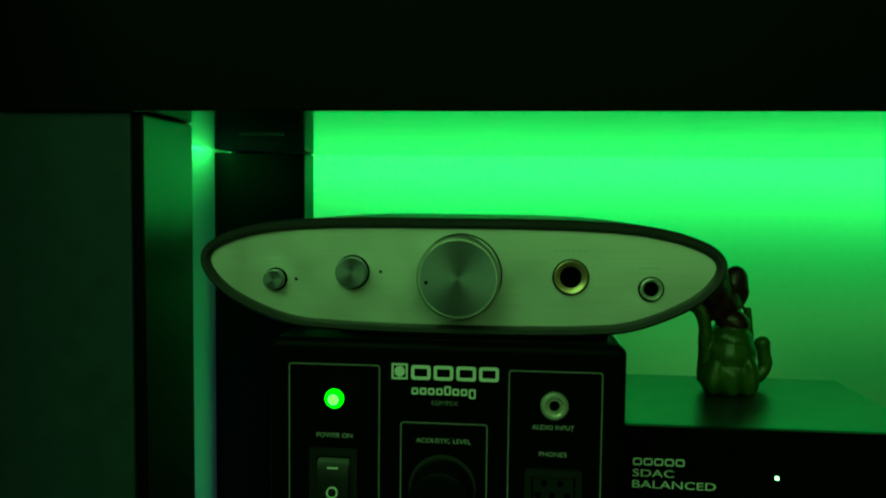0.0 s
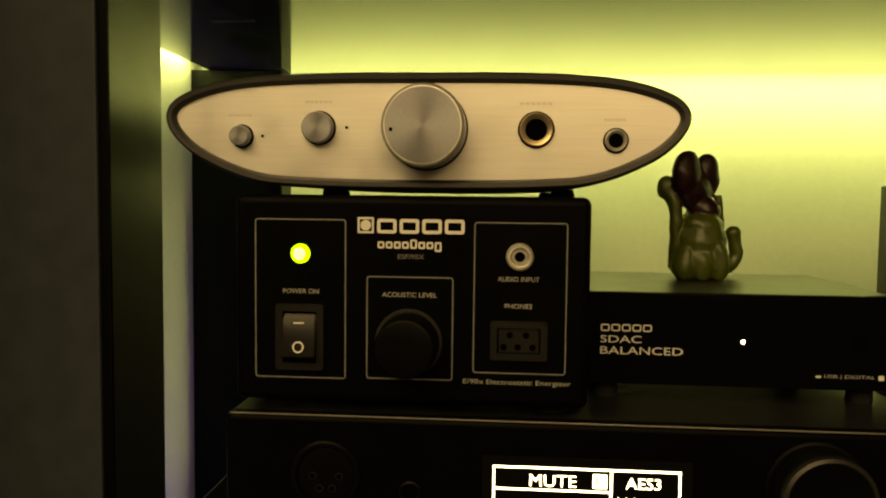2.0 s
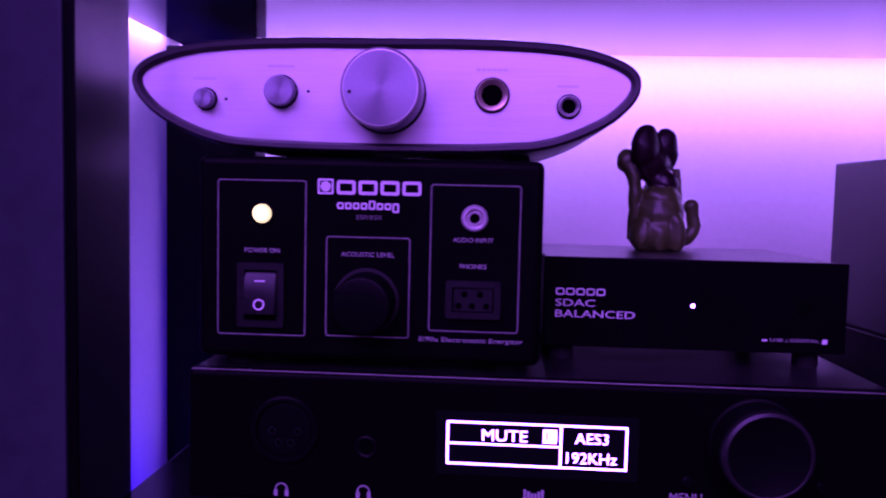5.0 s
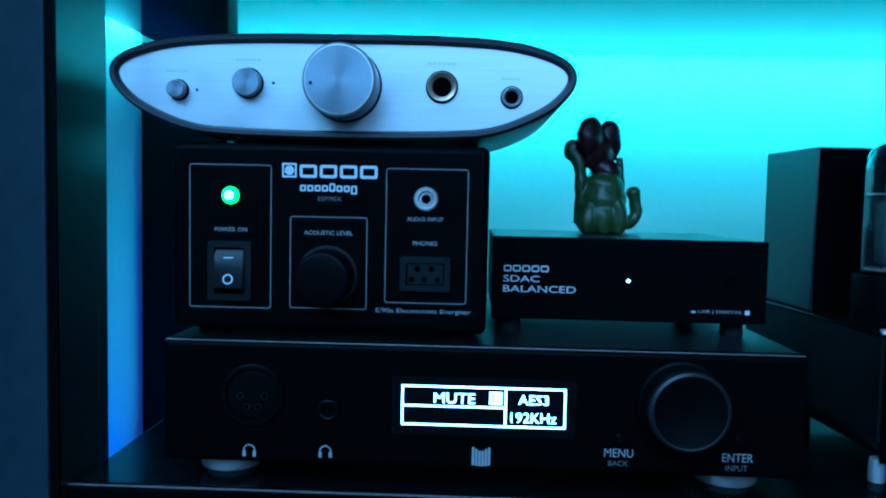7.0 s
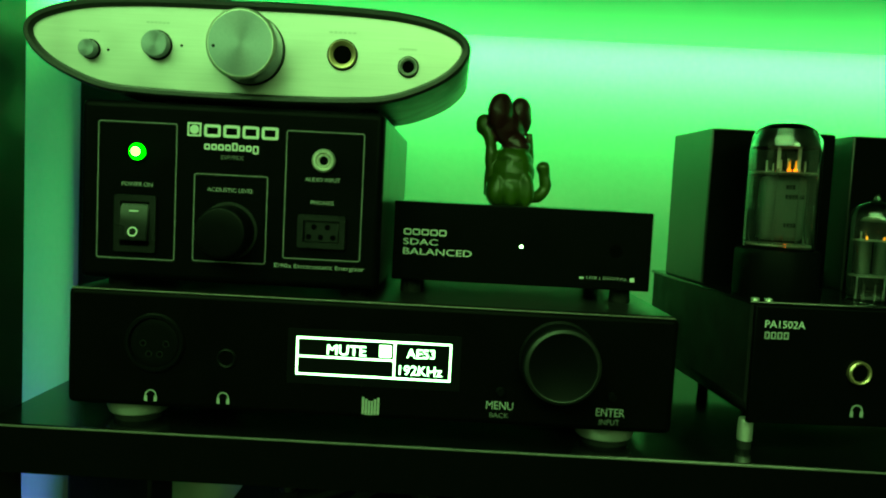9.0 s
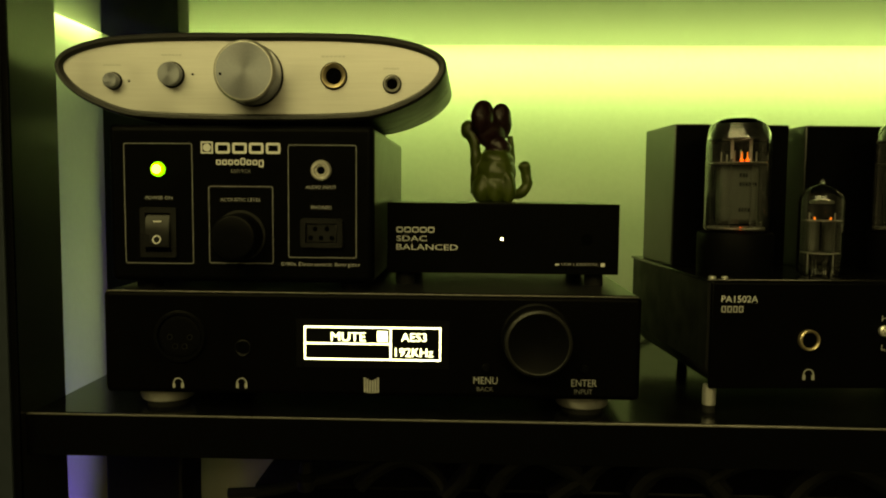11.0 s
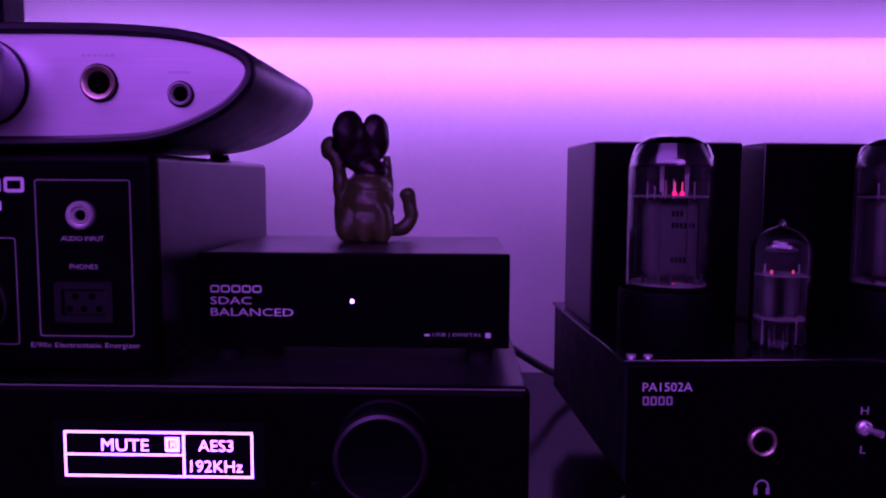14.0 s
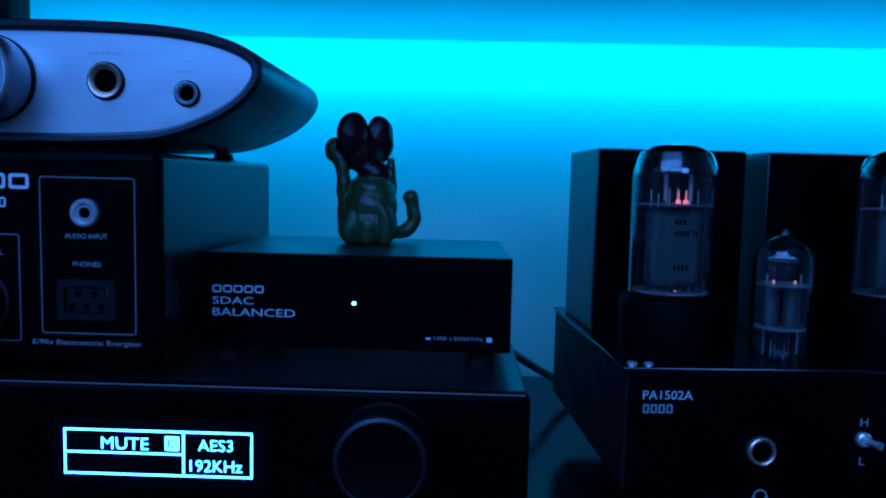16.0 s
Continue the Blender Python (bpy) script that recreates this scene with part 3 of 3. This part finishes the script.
# ---- wide amplifier with a display ----
def display_amplifier():
    d = thing("display_amplifier", (86, 65, SHELF_Z), "wide black anodised amplifier with a lit display", "amplifier")
    part("case", block(-22.5, 194, 3, 135, -91.0, -49.3, 0.8), CASE_SATIN, d)
    part("front_panel", block(-23.4, 194.8, -1.5, 4.5, -91.4, -49.0, 2.4, 4), ANODISED, d, "black anodised front panel")
    # overhead light caught by the panel's top edge, put in as a pale strip
    part("edge_highlight", block(-21.8, 193.2, -1.62, -1.1, -49.55, -49.05, 0.15), SHINE_AND_SEAM, d)
    y = -1.53
    s = part("display", block(56.0, 118.0, -1.62, -1.4, -79.6, -59.8, 0.05), SCREEN, d, "black display window")
    y2 = -1.72
    bm = frame_line(59.2, 114.6, -76.3, -62.6, 0.62, 0.05, y2)
    block(94.0, 94.7, y2 - 0.04, y2, -75.8, -63.0, bm=bm)
    block(59.6, 94.1, y2 - 0.045, y2, -69.9, -69.3, bm=bm)
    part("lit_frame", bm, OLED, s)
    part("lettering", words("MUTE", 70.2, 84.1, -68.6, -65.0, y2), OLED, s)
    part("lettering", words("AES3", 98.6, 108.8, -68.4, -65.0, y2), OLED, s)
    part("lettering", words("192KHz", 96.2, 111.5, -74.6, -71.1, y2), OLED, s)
    bm = frame_line(88.9, 93.1, -68.6, -64.3, 0.9, 0.1, y2)
    block(90.4, 90.9, y2 - 0.04, y2, -67.6, -65.3, bm=bm)
    block(91.4, 91.9, y2 - 0.04, y2, -67.6, -65.3, bm=bm)
    block(90.9, 91.4, y2 - 0.04, y2, -66.8, -66.0, bm=bm)
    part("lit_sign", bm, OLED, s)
    # balanced outlet, small outlet
    x = part("balanced_outlet", turned([(10.8, 0.2), (10.8, -0.5), (10.2, -1.0), (9.2, -1.0), (8.6, 0.2), (8.4, 3.0)], (8.2, -1.5, -67.8), seg=48, caps=False), PLASTIC, d, "black four-pin balanced outlet")
    part("insert", turned([(8.5, -0.15), (7.8, -0.3), (6.6, -0.3), (0.0, -0.3)], (8.2, -1.5, -67.8), seg=40), PLASTIC, x)
    for dx, dz in ((-4.0, -0.2), (4.2, -0.2), (-1.9, -4.0), (2.0, -4.0)):
        pn = part("pin_hole", turned([(0.9, -0.5), (0.0, -0.45)], (8.2 + dx, -1.5, -67.8 + dz), seg=14), VOID, x)
        part("rim", turned([(1.15, -0.35), (1.15, -0.5), (0.9, -0.5)], (8.2 + dx, -1.5, -67.8 + dz), seg=16, caps=False), KNOB_RIM, x)
    o = part("small_outlet", turned([(3.6, 0.1), (3.6, -0.4), (3.1, -0.7), (2.4, -0.4), (2.2, 1.5)], (34.2, -1.5, -72.2), seg=32, caps=False), PLASTIC, d)
    part("bore", turned([(3.0, -0.2), (0.0, -0.1)], (34.2, -1.5, -72.2), seg=28), VOID, o)
    part("sign", headphone_mark(7.2, -87.0, 4.6, y), PRINT, d)
    part("sign", headphone_mark(33.4, -86.6, 4.6, y), PRINT, d)
    # maker's sign: two leaning panels of fine bars
    for k, (z0, z1) in enumerate(((-89.6, -83.4), (-89.8, -84.0), (-89.9, -84.6), (-89.9, -84.6), (-89.8, -84.0), (-89.6, -83.4))):
        part("maker_mark", block(83.4 + k * 1.08, 84.25 + k * 1.08, y - 0.05, y, z0, z1), PRINT, d)
    for t, x0, x1, z0, z1, m in (("MENU", 127.9, 137.6, -85.3, -82.4, PRINT), ("BACK", 129.3, 136.0, -88.3, -86.5, PRINT_DIM), ("ENTER", 167.2, 177.4, -85.7, -82.8, PRINT), ("INPUT", 168.5, 175.7, -88.8, -86.8, PRINT_DIM)):
        part("lettering", words(t, x0, x1, z0, z1, y), m, d)
    for bx in (132.8, 172.3):
        part("push_button", turned([(1.7, 0.1), (1.7, -1.0), (1.3, -1.4), (0.0, -1.4)], (bx, -1.5, -78.6), seg=24), PLASTIC, d)
    kb = part("selector_knob", turned([(13.4, 0), (13.4, -10.0), (12.9, -11.4), (12.0, -12.0), (11.2, -11.6), (0.0, -11.2)], (152.8, -1.5, -66.4), seg=64), PLASTIC, d, "black selector knob")
    part("rim", turned([(13.43, -9.4), (13.3, -10.4), (12.95, -11.45), (12.05, -12.06), (11.7, -11.95)], (152.8, -1.5, -66.4), seg=64, caps=False), KNOB_RIM, kb)
    part("ring", turned([(14.2, 0), (14.2, -0.6), (13.4, -0.9)], (152.8, -1.5, -66.4), seg=64, caps=False), PLASTIC, kb)
    for x0, yy in ((-4, 16), (174, 16), (-4, 112), (174, 112)):
        f = part("foot", turned([(9.4, SHELF_Z + 2.2), (10.6, SHELF_Z + 3.0), (11.4, SHELF_Z + 5.4), (11.4, -91.2)], (x0, yy, 0), "z", 36), STEEL, d, "silver foot")
        part("pad", turned([(8.6, SHELF_Z), (8.8, SHELF_Z + 2.3)], (x0, yy, 0), "z", 28), RUBBER, f)


display_amplifier()


# ---- valve amplifier ----
AX, AY, TURN_AMP = 224.0, 9.0, 4.0


def valve(name, x, y, r, foot, top, label, big):
    """A glass valve: bulb, socket, plates, mica discs, getter cap and filaments, on the plan of the amplifier."""
    v = thing(name, (x, y, foot), label, "valve", "valves on the amplifier")
    h = top - foot
    if big:
        s = 18.0
        part("socket", turned([(r + 2.0, 0), (r + 2.2, 1.0), (r + 2.2, s - 1.0), (r + 1.6, s)], (0, 0, 0), "z", 40), FASCIA, v, local=True)
        outer = [(r - 0.6, s), (r, s + 2), (r, h - r * 0.75), (r * 0.96, h - r * 0.5), (r * 0.82, h - r * 0.22), (r * 0.55, h - 0.8), (r * 0.25, h - 0.1), (0.0, h)]
    else:
        s = 0.0
        outer = [(r - 1.5, 0.2), (r - 0.4, 1.2), (r, 3.0), (r, h - r * 1.05), (r * 0.93, h - r * 0.8), (r * 0.7, h - r * 0.52), (r * 0.4, h - r * 0.36), (1.3, h - r * 0.26), (1.0, h - r * 0.12), (0.45, h - 0.2), (0.0, h)]
    thick = 0.7
    inner = [(max(a - thick, 0.0), z - (thick if k > len(outer) - 4 else 0)) for k, (a, z) in enumerate(outer)]
    inner = [(max(a, 0.0), z) for a, z in inner]
    bulb = part("bulb", turned(outer + inner[::-1], (0, 0, 0), "z", 48, caps=False), BULB, v, "clear glass bulb", local=True)
    if big:
        z0, z1 = s + 1.6, h - 20.6
        part("mica_disc", turned([(r - 1.6, z0), (r - 1.6, z0 + 0.7)], (0, 0, 0), "z", 32), MICA, v, local=True)
        part("mica_disc", turned([(r - 1.8, z1 + 0.5), (r - 1.8, z1 + 1.1)], (0, 0, 0), "z", 32), MICA, v, local=True)
        part("plate", block(-8.2, 8.2, -5.0, 5.0, z0 + 2.2, z1 - 0.4, 2.4, 3), PLATE_GREY, v, "grey anode plate", local=True)
        # two flat straps carry the getter cup; short posts stand on the lower disc
        for wx in (-3.6, 4.4):
            part("strap", block(wx - 0.65, wx + 0.65, -3.4, -2.9, z1 + 1.0, h - 8.6, 0.1), STEEL, v, local=True)
        for wx, wy, l in ((-1.6, -8.6, 4.2), (6.6, -7.2, 4.0), (-9.4, -5.0, 3.4), (9.6, -4.6, 3.6)):
            part("post", turned([(0.35, z0), (0.35, z0 + l), (0.1, z0 + l + 0.3)], (wx, wy, 0), "z", 8), PLATE_GREY, v, local=True)
        for wx in (-4.4, 4.6):
            part("grid_rod", turned([(0.42, z0 + 0.7), (0.42, z1 + 2.4)], (wx, -5.3, 0), "z", 8), PLATE_GREY, v, local=True)
        for wx, wy, l in ((-8.4, -4, 5.4), (-6.4, -5.4, 4.2), (7.0, -3, 5.5), (0.2, -3, 6.5), (-2.0, -2, 6)):
            part("wire", turned([(0.28, z1), (0.28, z1 + l)], (wx, wy, 0), "z", 6), STEEL, v, local=True)
        part("getter", turned([(5.6, h - 9.8), (6.6, h - 9.5), (6.9, h - 8.6), (5.0, h - 8.0), (0.0, h - 7.8)], (0, 0, 0), "z", 32), GETTER, v, "silvery getter cup", local=True)
        part("getter_film", turned([(r - 0.85, h - 9.5), (r - 0.9, h - r * 0.72), (r * 0.86, h - r * 0.52), (r * 0.70, h - r * 0.28), (r * 0.4, h - 2.1), (0.0, h - 1.7)], (0, 0, 0), "z", 40, caps=False), GETTER_DARK, v, "dark getter film", local=True)
        for wx in (0.2, 2.6):
            part("filament", turned([(0.85, z1 + 1.2), (0.85, z1 + 2.0), (0.3, z1 + 2.5), (0.05, z1 + 2.7)], (wx, -4.6, 0), "z", 10), HOT, v, "glowing red filament", local=True)
            part("filament_lead", turned([(0.3, z1 + 2.5), (0.25, z1 + 5.2), (0.05, z1 + 5.6)], (wx, -4.6, 0), "z", 8), HOT_DIM, v, local=True)
        part("filament", turned([(0.45, z0 - 0.4), (0.45, z0 + 0.9)], (0.2, -6.0, 0), "z", 8), HOT, v, local=True)
        # maker's print on the plate: illegible
        bm = bmesh.new()
        for z, n in ((z1 - 5.6, 3), (z1 - 9.4, 6), (z0 + 7.4, 4)):
            bars([(-0.6 + k * 1.3, 0.3 + k * 1.3) for k in range(n)], z, z + 1.8, -5.05, bm=bm)
        part("print", bm, VOID, v, local=True)
    else:
        for z in (9.5, 23.4):
            part("mica_disc", turned([(r - 1.3, z), (r - 1.3, z + 0.5)], (0, 0, 0), "z", 28), MICA, v, local=True)
        for wx in (-3.4, 3.4):
            part("plate", turned([(2.6, 10.2), (2.6, 23.2)], (wx, 0, 0), "z", 16), PLATE_GREY, v, local=True)
            part("filament", turned([(0.45, 24.0), (0.35, 25.0), (0.05, 25.3)], (wx, -1.5, 0), "z", 8), HOT_DIM, v, "glowing filament", local=True)
            part("rod", turned([(0.3, 1), (0.3, 27)], (wx * 1.6, -1.0, 0), "z", 6), STEEL, v, local=True)
        for k in range(7):
            a = 0.6 + k * 0.8
            part("pin", turned([(0.3, -0.4), (0.3, 6.0)], (5.2 * math.cos(a), 5.2 * math.sin(a), 0), "z", 6), PLATE_GREY, v, local=True)
        part("getter", turned([(4.2, 31.0), (5.0, 31.2), (5.0, 31.8), (3.0, 32.7), (0.0, 32.9)], (0, 0, 0), "z", 28), GETTER, v, "silvery getter cup", local=True)
    return v


def valve_amplifier():
    a = thing("valve_amplifier", (AX, AY, SHELF_Z), "black valve amplifier with two tall transformer covers", "amplifier", turn=TURN_AMP)
    z = -SHELF_Z
    def b(*s, **k):
        x0, x1, y0, y1, z0, z1 = s
        return block(x0, x1, y0, y1, z0 + z, z1 + z, **k)
    outline = [(0, -44.0), (0, -80), (7, -88.5), (158, -88.5), (165, -80), (165, -44.0)]
    part("chassis", prism([(x, q + z) for x, q in outline], 1.5, 110), CASE, a, "black steel chassis", local=True)
    part("front_panel", b(1.2, 164, 0, 2, -88.4, -44.2, r=0.6), PANEL, a, "gloss black front panel", local=True)
    part("top_plate", b(-0.8, 166, 0.6, 112, -44.0, -42.8, r=0.4), LAMINATE, a, "glossy black top plate", local=True)
    tc = part("transformer_cover", b(2, 57, 54, 100, -42.8, 24.8, r=0.8), CASE_SATIN, a, "tall black transformer cover", local=True)
    part("front_plate", b(2.5, 56.5, 53.5, 54.2, -42.6, 24.2, r=0.2), PANEL, tc, local=True)
    tc = part("transformer_cover", b(65, 110, 54, 100, -42.8, 24.8, r=0.8), CASE_SATIN, a, "tall black transformer cover", local=True)
    part("front_plate", b(65.5, 109.5, 53.5, 54.2, -42.6, 24.2, r=0.2), PANEL, tc, local=True)
    tc = part("transformer_cover", b(118, 163, 54, 100, -42.8, 24.8, r=0.8), CASE_SATIN, a, "tall black transformer cover", local=True)
    part("front_plate", b(118.5, 162.5, 53.5, 54.2, -42.6, 24.2, r=0.2), PANEL, tc, local=True)
    y = -0.04
    part("lettering", words("PA1502A", 5.2, 20.4, -52.3 + z, -49.6 + z, y), PRINT_WHITE, a, local=True)
    for k in range(4):
        part("maker_mark", frame_line(5.3 + k * 2.4, 7.2 + k * 2.4, -56.5 + z, -53.8 + z, 0.5, 0.3, y), PRINT, a, local=True)
    j = part("headphone_socket", turned([(4.4, 0), (4.4, -1.6), (3.9, -2.1), (3.3, -1.8), (3.1, 1.0)], (42.1, 0, -67.8 + z), seg=36, caps=False), GOLD, a, "brass ringed socket", local=True)
    part("bore", turned([(3.6, -0.8), (0.0, -0.6)], (42.1, 0, -67.8 + z), seg=28), VOID, j, local=True)
    part("sign", headphone_mark(42.9, -82.4 + z, 5.0, y), PRINT, a, local=True)
    part("lettering", words("H", 72.8, 75.2, -60.0 + z, -57.6 + z, y), PRINT, a, local=True)
    part("lettering", words("L", 73.2, 74.9, -72.2 + z, -69.8 + z, y), PRINT, a, local=True)
    t = part("toggle_switch", turned([(2.3, 0), (2.3, -1.4), (1.7, -1.8), (1.4, -1.2)], (73.7, 0, -64.0 + z), seg=24, caps=True), CHROME, a, "small chrome toggle switch", local=True)
    part("lever", tube_bm([(73.9, -1.2, -64.0 + z), (75.0, -4.4, -64.1 + z), (75.8, -6.4, -64.2 + z)], 0.8, taper=1.5), CHROME, t, local=True)
    kn = part("volume_knob", turned([(9.6, -1.0), (9.6, -12.5), (9.0, -13.6), (7.8, -14.0), (0.0, -13.6)], (94.2, 0, -62.6 + z), seg=48), STEEL, a, "satin silver volume knob", local=True)
    part("shaft", turned([(4, 0), (4, -1.2)], (94.2, 0, -62.6 + z), seg=24), PLASTIC, kn, local=True)
    part("lettering", words("VOL", 90.6, 97.0, -80.6 + z, -78.4 + z, y), PRINT_DIM, a, local=True)
    # rear feet get the dark material in place of the shadow under the chassis
    for x, yy in ((4.2, 7), (158, 7), (24, 96), (140, 96)):
        f = part("foot", turned([(2.7, 3.2), (2.8, 3.8), (2.8, 9.6), (2.5, 11.6)], (x, yy, 0), "z", 24), STEEL if yy < 50 else RUBBER, a, "silver foot" if yy < 50 else "", local=True)
        part("pad", turned([(2.5, 0), (2.6, 3.3)], (x, yy, 0), "z", 20), RUBBER, f, local=True)
    for x in (3.0, 8.2):
        part("screw", turned([(1.5, -42.8 + z), (1.4, -42.1 + z), (0.0, -41.8 + z)], (x, 5.0, 0), "z", 16), CHROME, a, local=True)


valve_amplifier()
first = valve("power_valve", 243.4, 38, 13.9, -42.8, 25.4, "tall clear glass power valve with glowing filament", True)
copy_thing(first, Matrix.Translation(mm(320.5, 43.5, -42.8)))
valve("small_valve", 277.6, 31, 9.2, -42.8, -1.0, "small clear glass valve with pointed tip", False)


# ---- glazed figurine on the converter ----
def ball(bm, c, r, turn=(0, 0, 0)):
    got = bmesh.ops.create_uvsphere(bm, u_segments=24, v_segments=14, radius=1)["verts"]
    m = pose(c[0], c[1], c[2], *turn) @ Matrix.Diagonal((*r, 1))
    bmesh.ops.transform(bm, matrix=m, verts=got)
    return bm


def figurine():
    """One fired lump: the soft forms are merged into a single skin, then glazed green below and dark red above."""
    bm = bmesh.new()
    # upright body on a flat foot, with soft flutes where the legs fold
    ball(bm, (0.2, 0.8, 7.0), (10.6, 9.6, 9.0))
    ball(bm, (0.3, 0.8, 13.6), (10.4, 9.0, 9.6))
    ball(bm, (0.6, 0.4, 19.4), (8.6, 7.4, 6.2))
    for x, y, w, d, h, lean in ((-5.8, -4.6, 4.2, 4.2, 7.0, 4), (0.4, -5.4, 4.2, 3.8, 6.2, 0), (6.6, -4.4, 4.0, 4.2, 8.0, -4)):
        ball(bm, (x, y, h * 0.9), (w, d, h), (0, lean, 0))
    # neck, wide head and the two broad lobes on it, one a little behind the other
    ball(bm, (2.0, 0.4, 25.0), (6.2, 5.2, 5.6))
    lobes = (((-5.4, -3.6, 39.0), (6.2, 4.0, 8.2), (0, 6, 38)), ((3.6, 3.4, 38.4), (5.6, 3.9, 8.2), (0, -6, 38)), ((-1.4, 0.0, 32.8), (8.4, 4.3, 8.0), (0, 0, 36)), ((1.4, 0.2, 26.6), (5.8, 4.8, 4.4), (0, 0, 0)))
    for c, r, turn in lobes:
        ball(bm, c, r, turn)
    # arms up the sides, and a curled tail behind
    limbs = (([(-8.4, -1.5, 4), (-8.8, -2.5, 12), (-8.6, -3.0, 21), (-9.4, -3.0, 27), (-12.0, -2.4, 32.4)], 2.1, 1.25),
             ([(8.6, 2, 12), (8.4, 2.6, 21), (7.6, 3.0, 31)], 1.8, 0.85),
             ([(8.0, 5.0, 4.0), (12.8, 7.0, 4.2), (16.4, 7.8, 8.0), (15.8, 8.0, 13.2), (15.0, 7.8, 16.4)], 2.6, 1.0))
    for p, r, q in limbs:
        tube_bm(p, r, 14, bm, q)
    ball(bm, (-12.4, -2.2, 33.6), (3.3, 3.0, 4.2), (0, 16, 0))
    ball(bm, (15.0, 7.8, 17.0), (3.0, 2.8, 2.9))
    for v in bm.verts:
        v.co += noise.noise_vector(v.co * 0.2) * 0.6 + noise.noise_vector(v.co * 0.6) * 0.2
    bmesh.ops.bisect_plane(bm, geom=bm.verts[:] + bm.edges[:] + bm.faces[:], plane_co=(0, 0, 0), plane_no=(0, 0, -1), clear_outer=True)
    bmesh.ops.holes_fill(bm, edges=bm.edges[:])
    rough = bpy.data.meshes.new("rough")
    bm.to_mesh(rough)
    bm.free()
    lump = new("lump", rough)
    skin = lump.modifiers.new("skin", "REMESH")
    skin.mode, skin.voxel_size = "VOXEL", 0.5
    soft = lump.modifiers.new("soft", "SMOOTH")
    soft.factor, soft.iterations = 0.5, 4
    bpy.context.view_layer.update()
    made = bpy.data.meshes.new_from_object(lump.evaluated_get(bpy.context.evaluated_depsgraph_get()))
    bpy.data.objects.remove(lump)
    bm = bmesh.new()
    bm.from_mesh(made)
    bpy.data.meshes.remove(made)
    bpy.data.meshes.remove(rough)
    inside = [(pose(*c, *turn).inverted(), r) for c, r, turn in lobes]
    for f in bm.faces:
        p = f.calc_center_median()
        p = p + noise.noise_vector(p * 0.5) * 0.7
        for m, r in inside:
            q = m @ p
            if sum((q[k] / (r[k] + 1.0)) ** 2 for k in range(3)) < 1:
                f.material_index = 1
    bmesh.ops.transform(bm, matrix=Matrix.Translation((137.3, 80, -13.2)) @ Matrix.Scale(1.065, 4), verts=bm.verts)
    ob = part("figurine", bm, [GLAZE_GREEN, GLAZE_RED])
    tagged(ob, "small glazed green and dark red ceramic figurine on the converter", "figurine")


figurine()

# ---- cables and the lower compartment ----
c = part("cable", tube_bm([(184, 134, -64), (190, 146, -65.5), (198, 150, -69.5), (207, 153, -75.5), (216, 160, -82), (228, 176, -90), (252, 196, -96), (320, 204, -97.7)], 2.0), CABLE)
tagged(c, "black signal cable behind the gear", "cable")
box = thing("lower_case", (-48, 105, -414), "tall black case in the lower compartment", "case")
part("body", block(-69, -27, 90, 120, -414, -118, 2), CASE, box)
low = thing("dark_receiver", (340, 178, -414), "black receiver in the lower compartment", "receiver")
part("body", block(-6, 690, 152, 200, -414, -190, 2), CASE, low)
part("front_panel", block(-4, 688, 150.6, 152.4, -412, -192, 0.6), PANEL, low, "black front panel")
for r, pts in (
        (3.4, [(-20, 146, -194), (4, 146, -192), (28, 146, -186), (48, 146, -180), (64, 146, -174), (84, 148, -169)]),
        (5.0, [(60, 147, -188), (72, 146, -176), (88, 146, -170), (104, 147, -178), (112, 147, -190)]),
        (5.5, [(112, 146, -192), (124, 146, -180), (131, 146, -166), (142, 148, -160)]),
        (6.5, [(140, 146, -190), (150, 146, -174), (166, 147, -166), (184, 147, -172), (200, 146, -184)]),
        (6.0, [(176, 147, -192), (196, 146, -178), (210, 146, -167), (226, 147, -163)]),
        (6.5, [(226, 146, -190), (236, 146, -175), (250, 147, -171), (266, 147, -174), (280, 146, -188)]),
        (6.0, [(268, 146, -180), (282, 146, -170), (296, 147, -166), (320, 147, -164)]),
        (6.5, [(318, 146, -190), (330, 146, -176), (348, 147, -168), (372, 147, -178), (384, 146, -190)])):
    cb = part("cable", tube_bm(pts, r), CABLE)
    tagged(cb, "black cable looped over the receiver", "cable", "cables in the lower compartment")
plug = thing("cable_plug", (28, 144, -190), "black cable plug standing on the receiver", "plug")
part("body", turned([(4.6, -190), (5.2, -188), (5.2, -180), (4.0, -177.5), (3.4, -172)], (28, 144, 0), "z", 20), CABLE, plug)
part("collar", turned([(6.0, -183.5), (6.4, -182.5), (6.4, -179.5), (6.0, -178.5)], (28, 144, 0), "z", 20), RUBBER, plug)
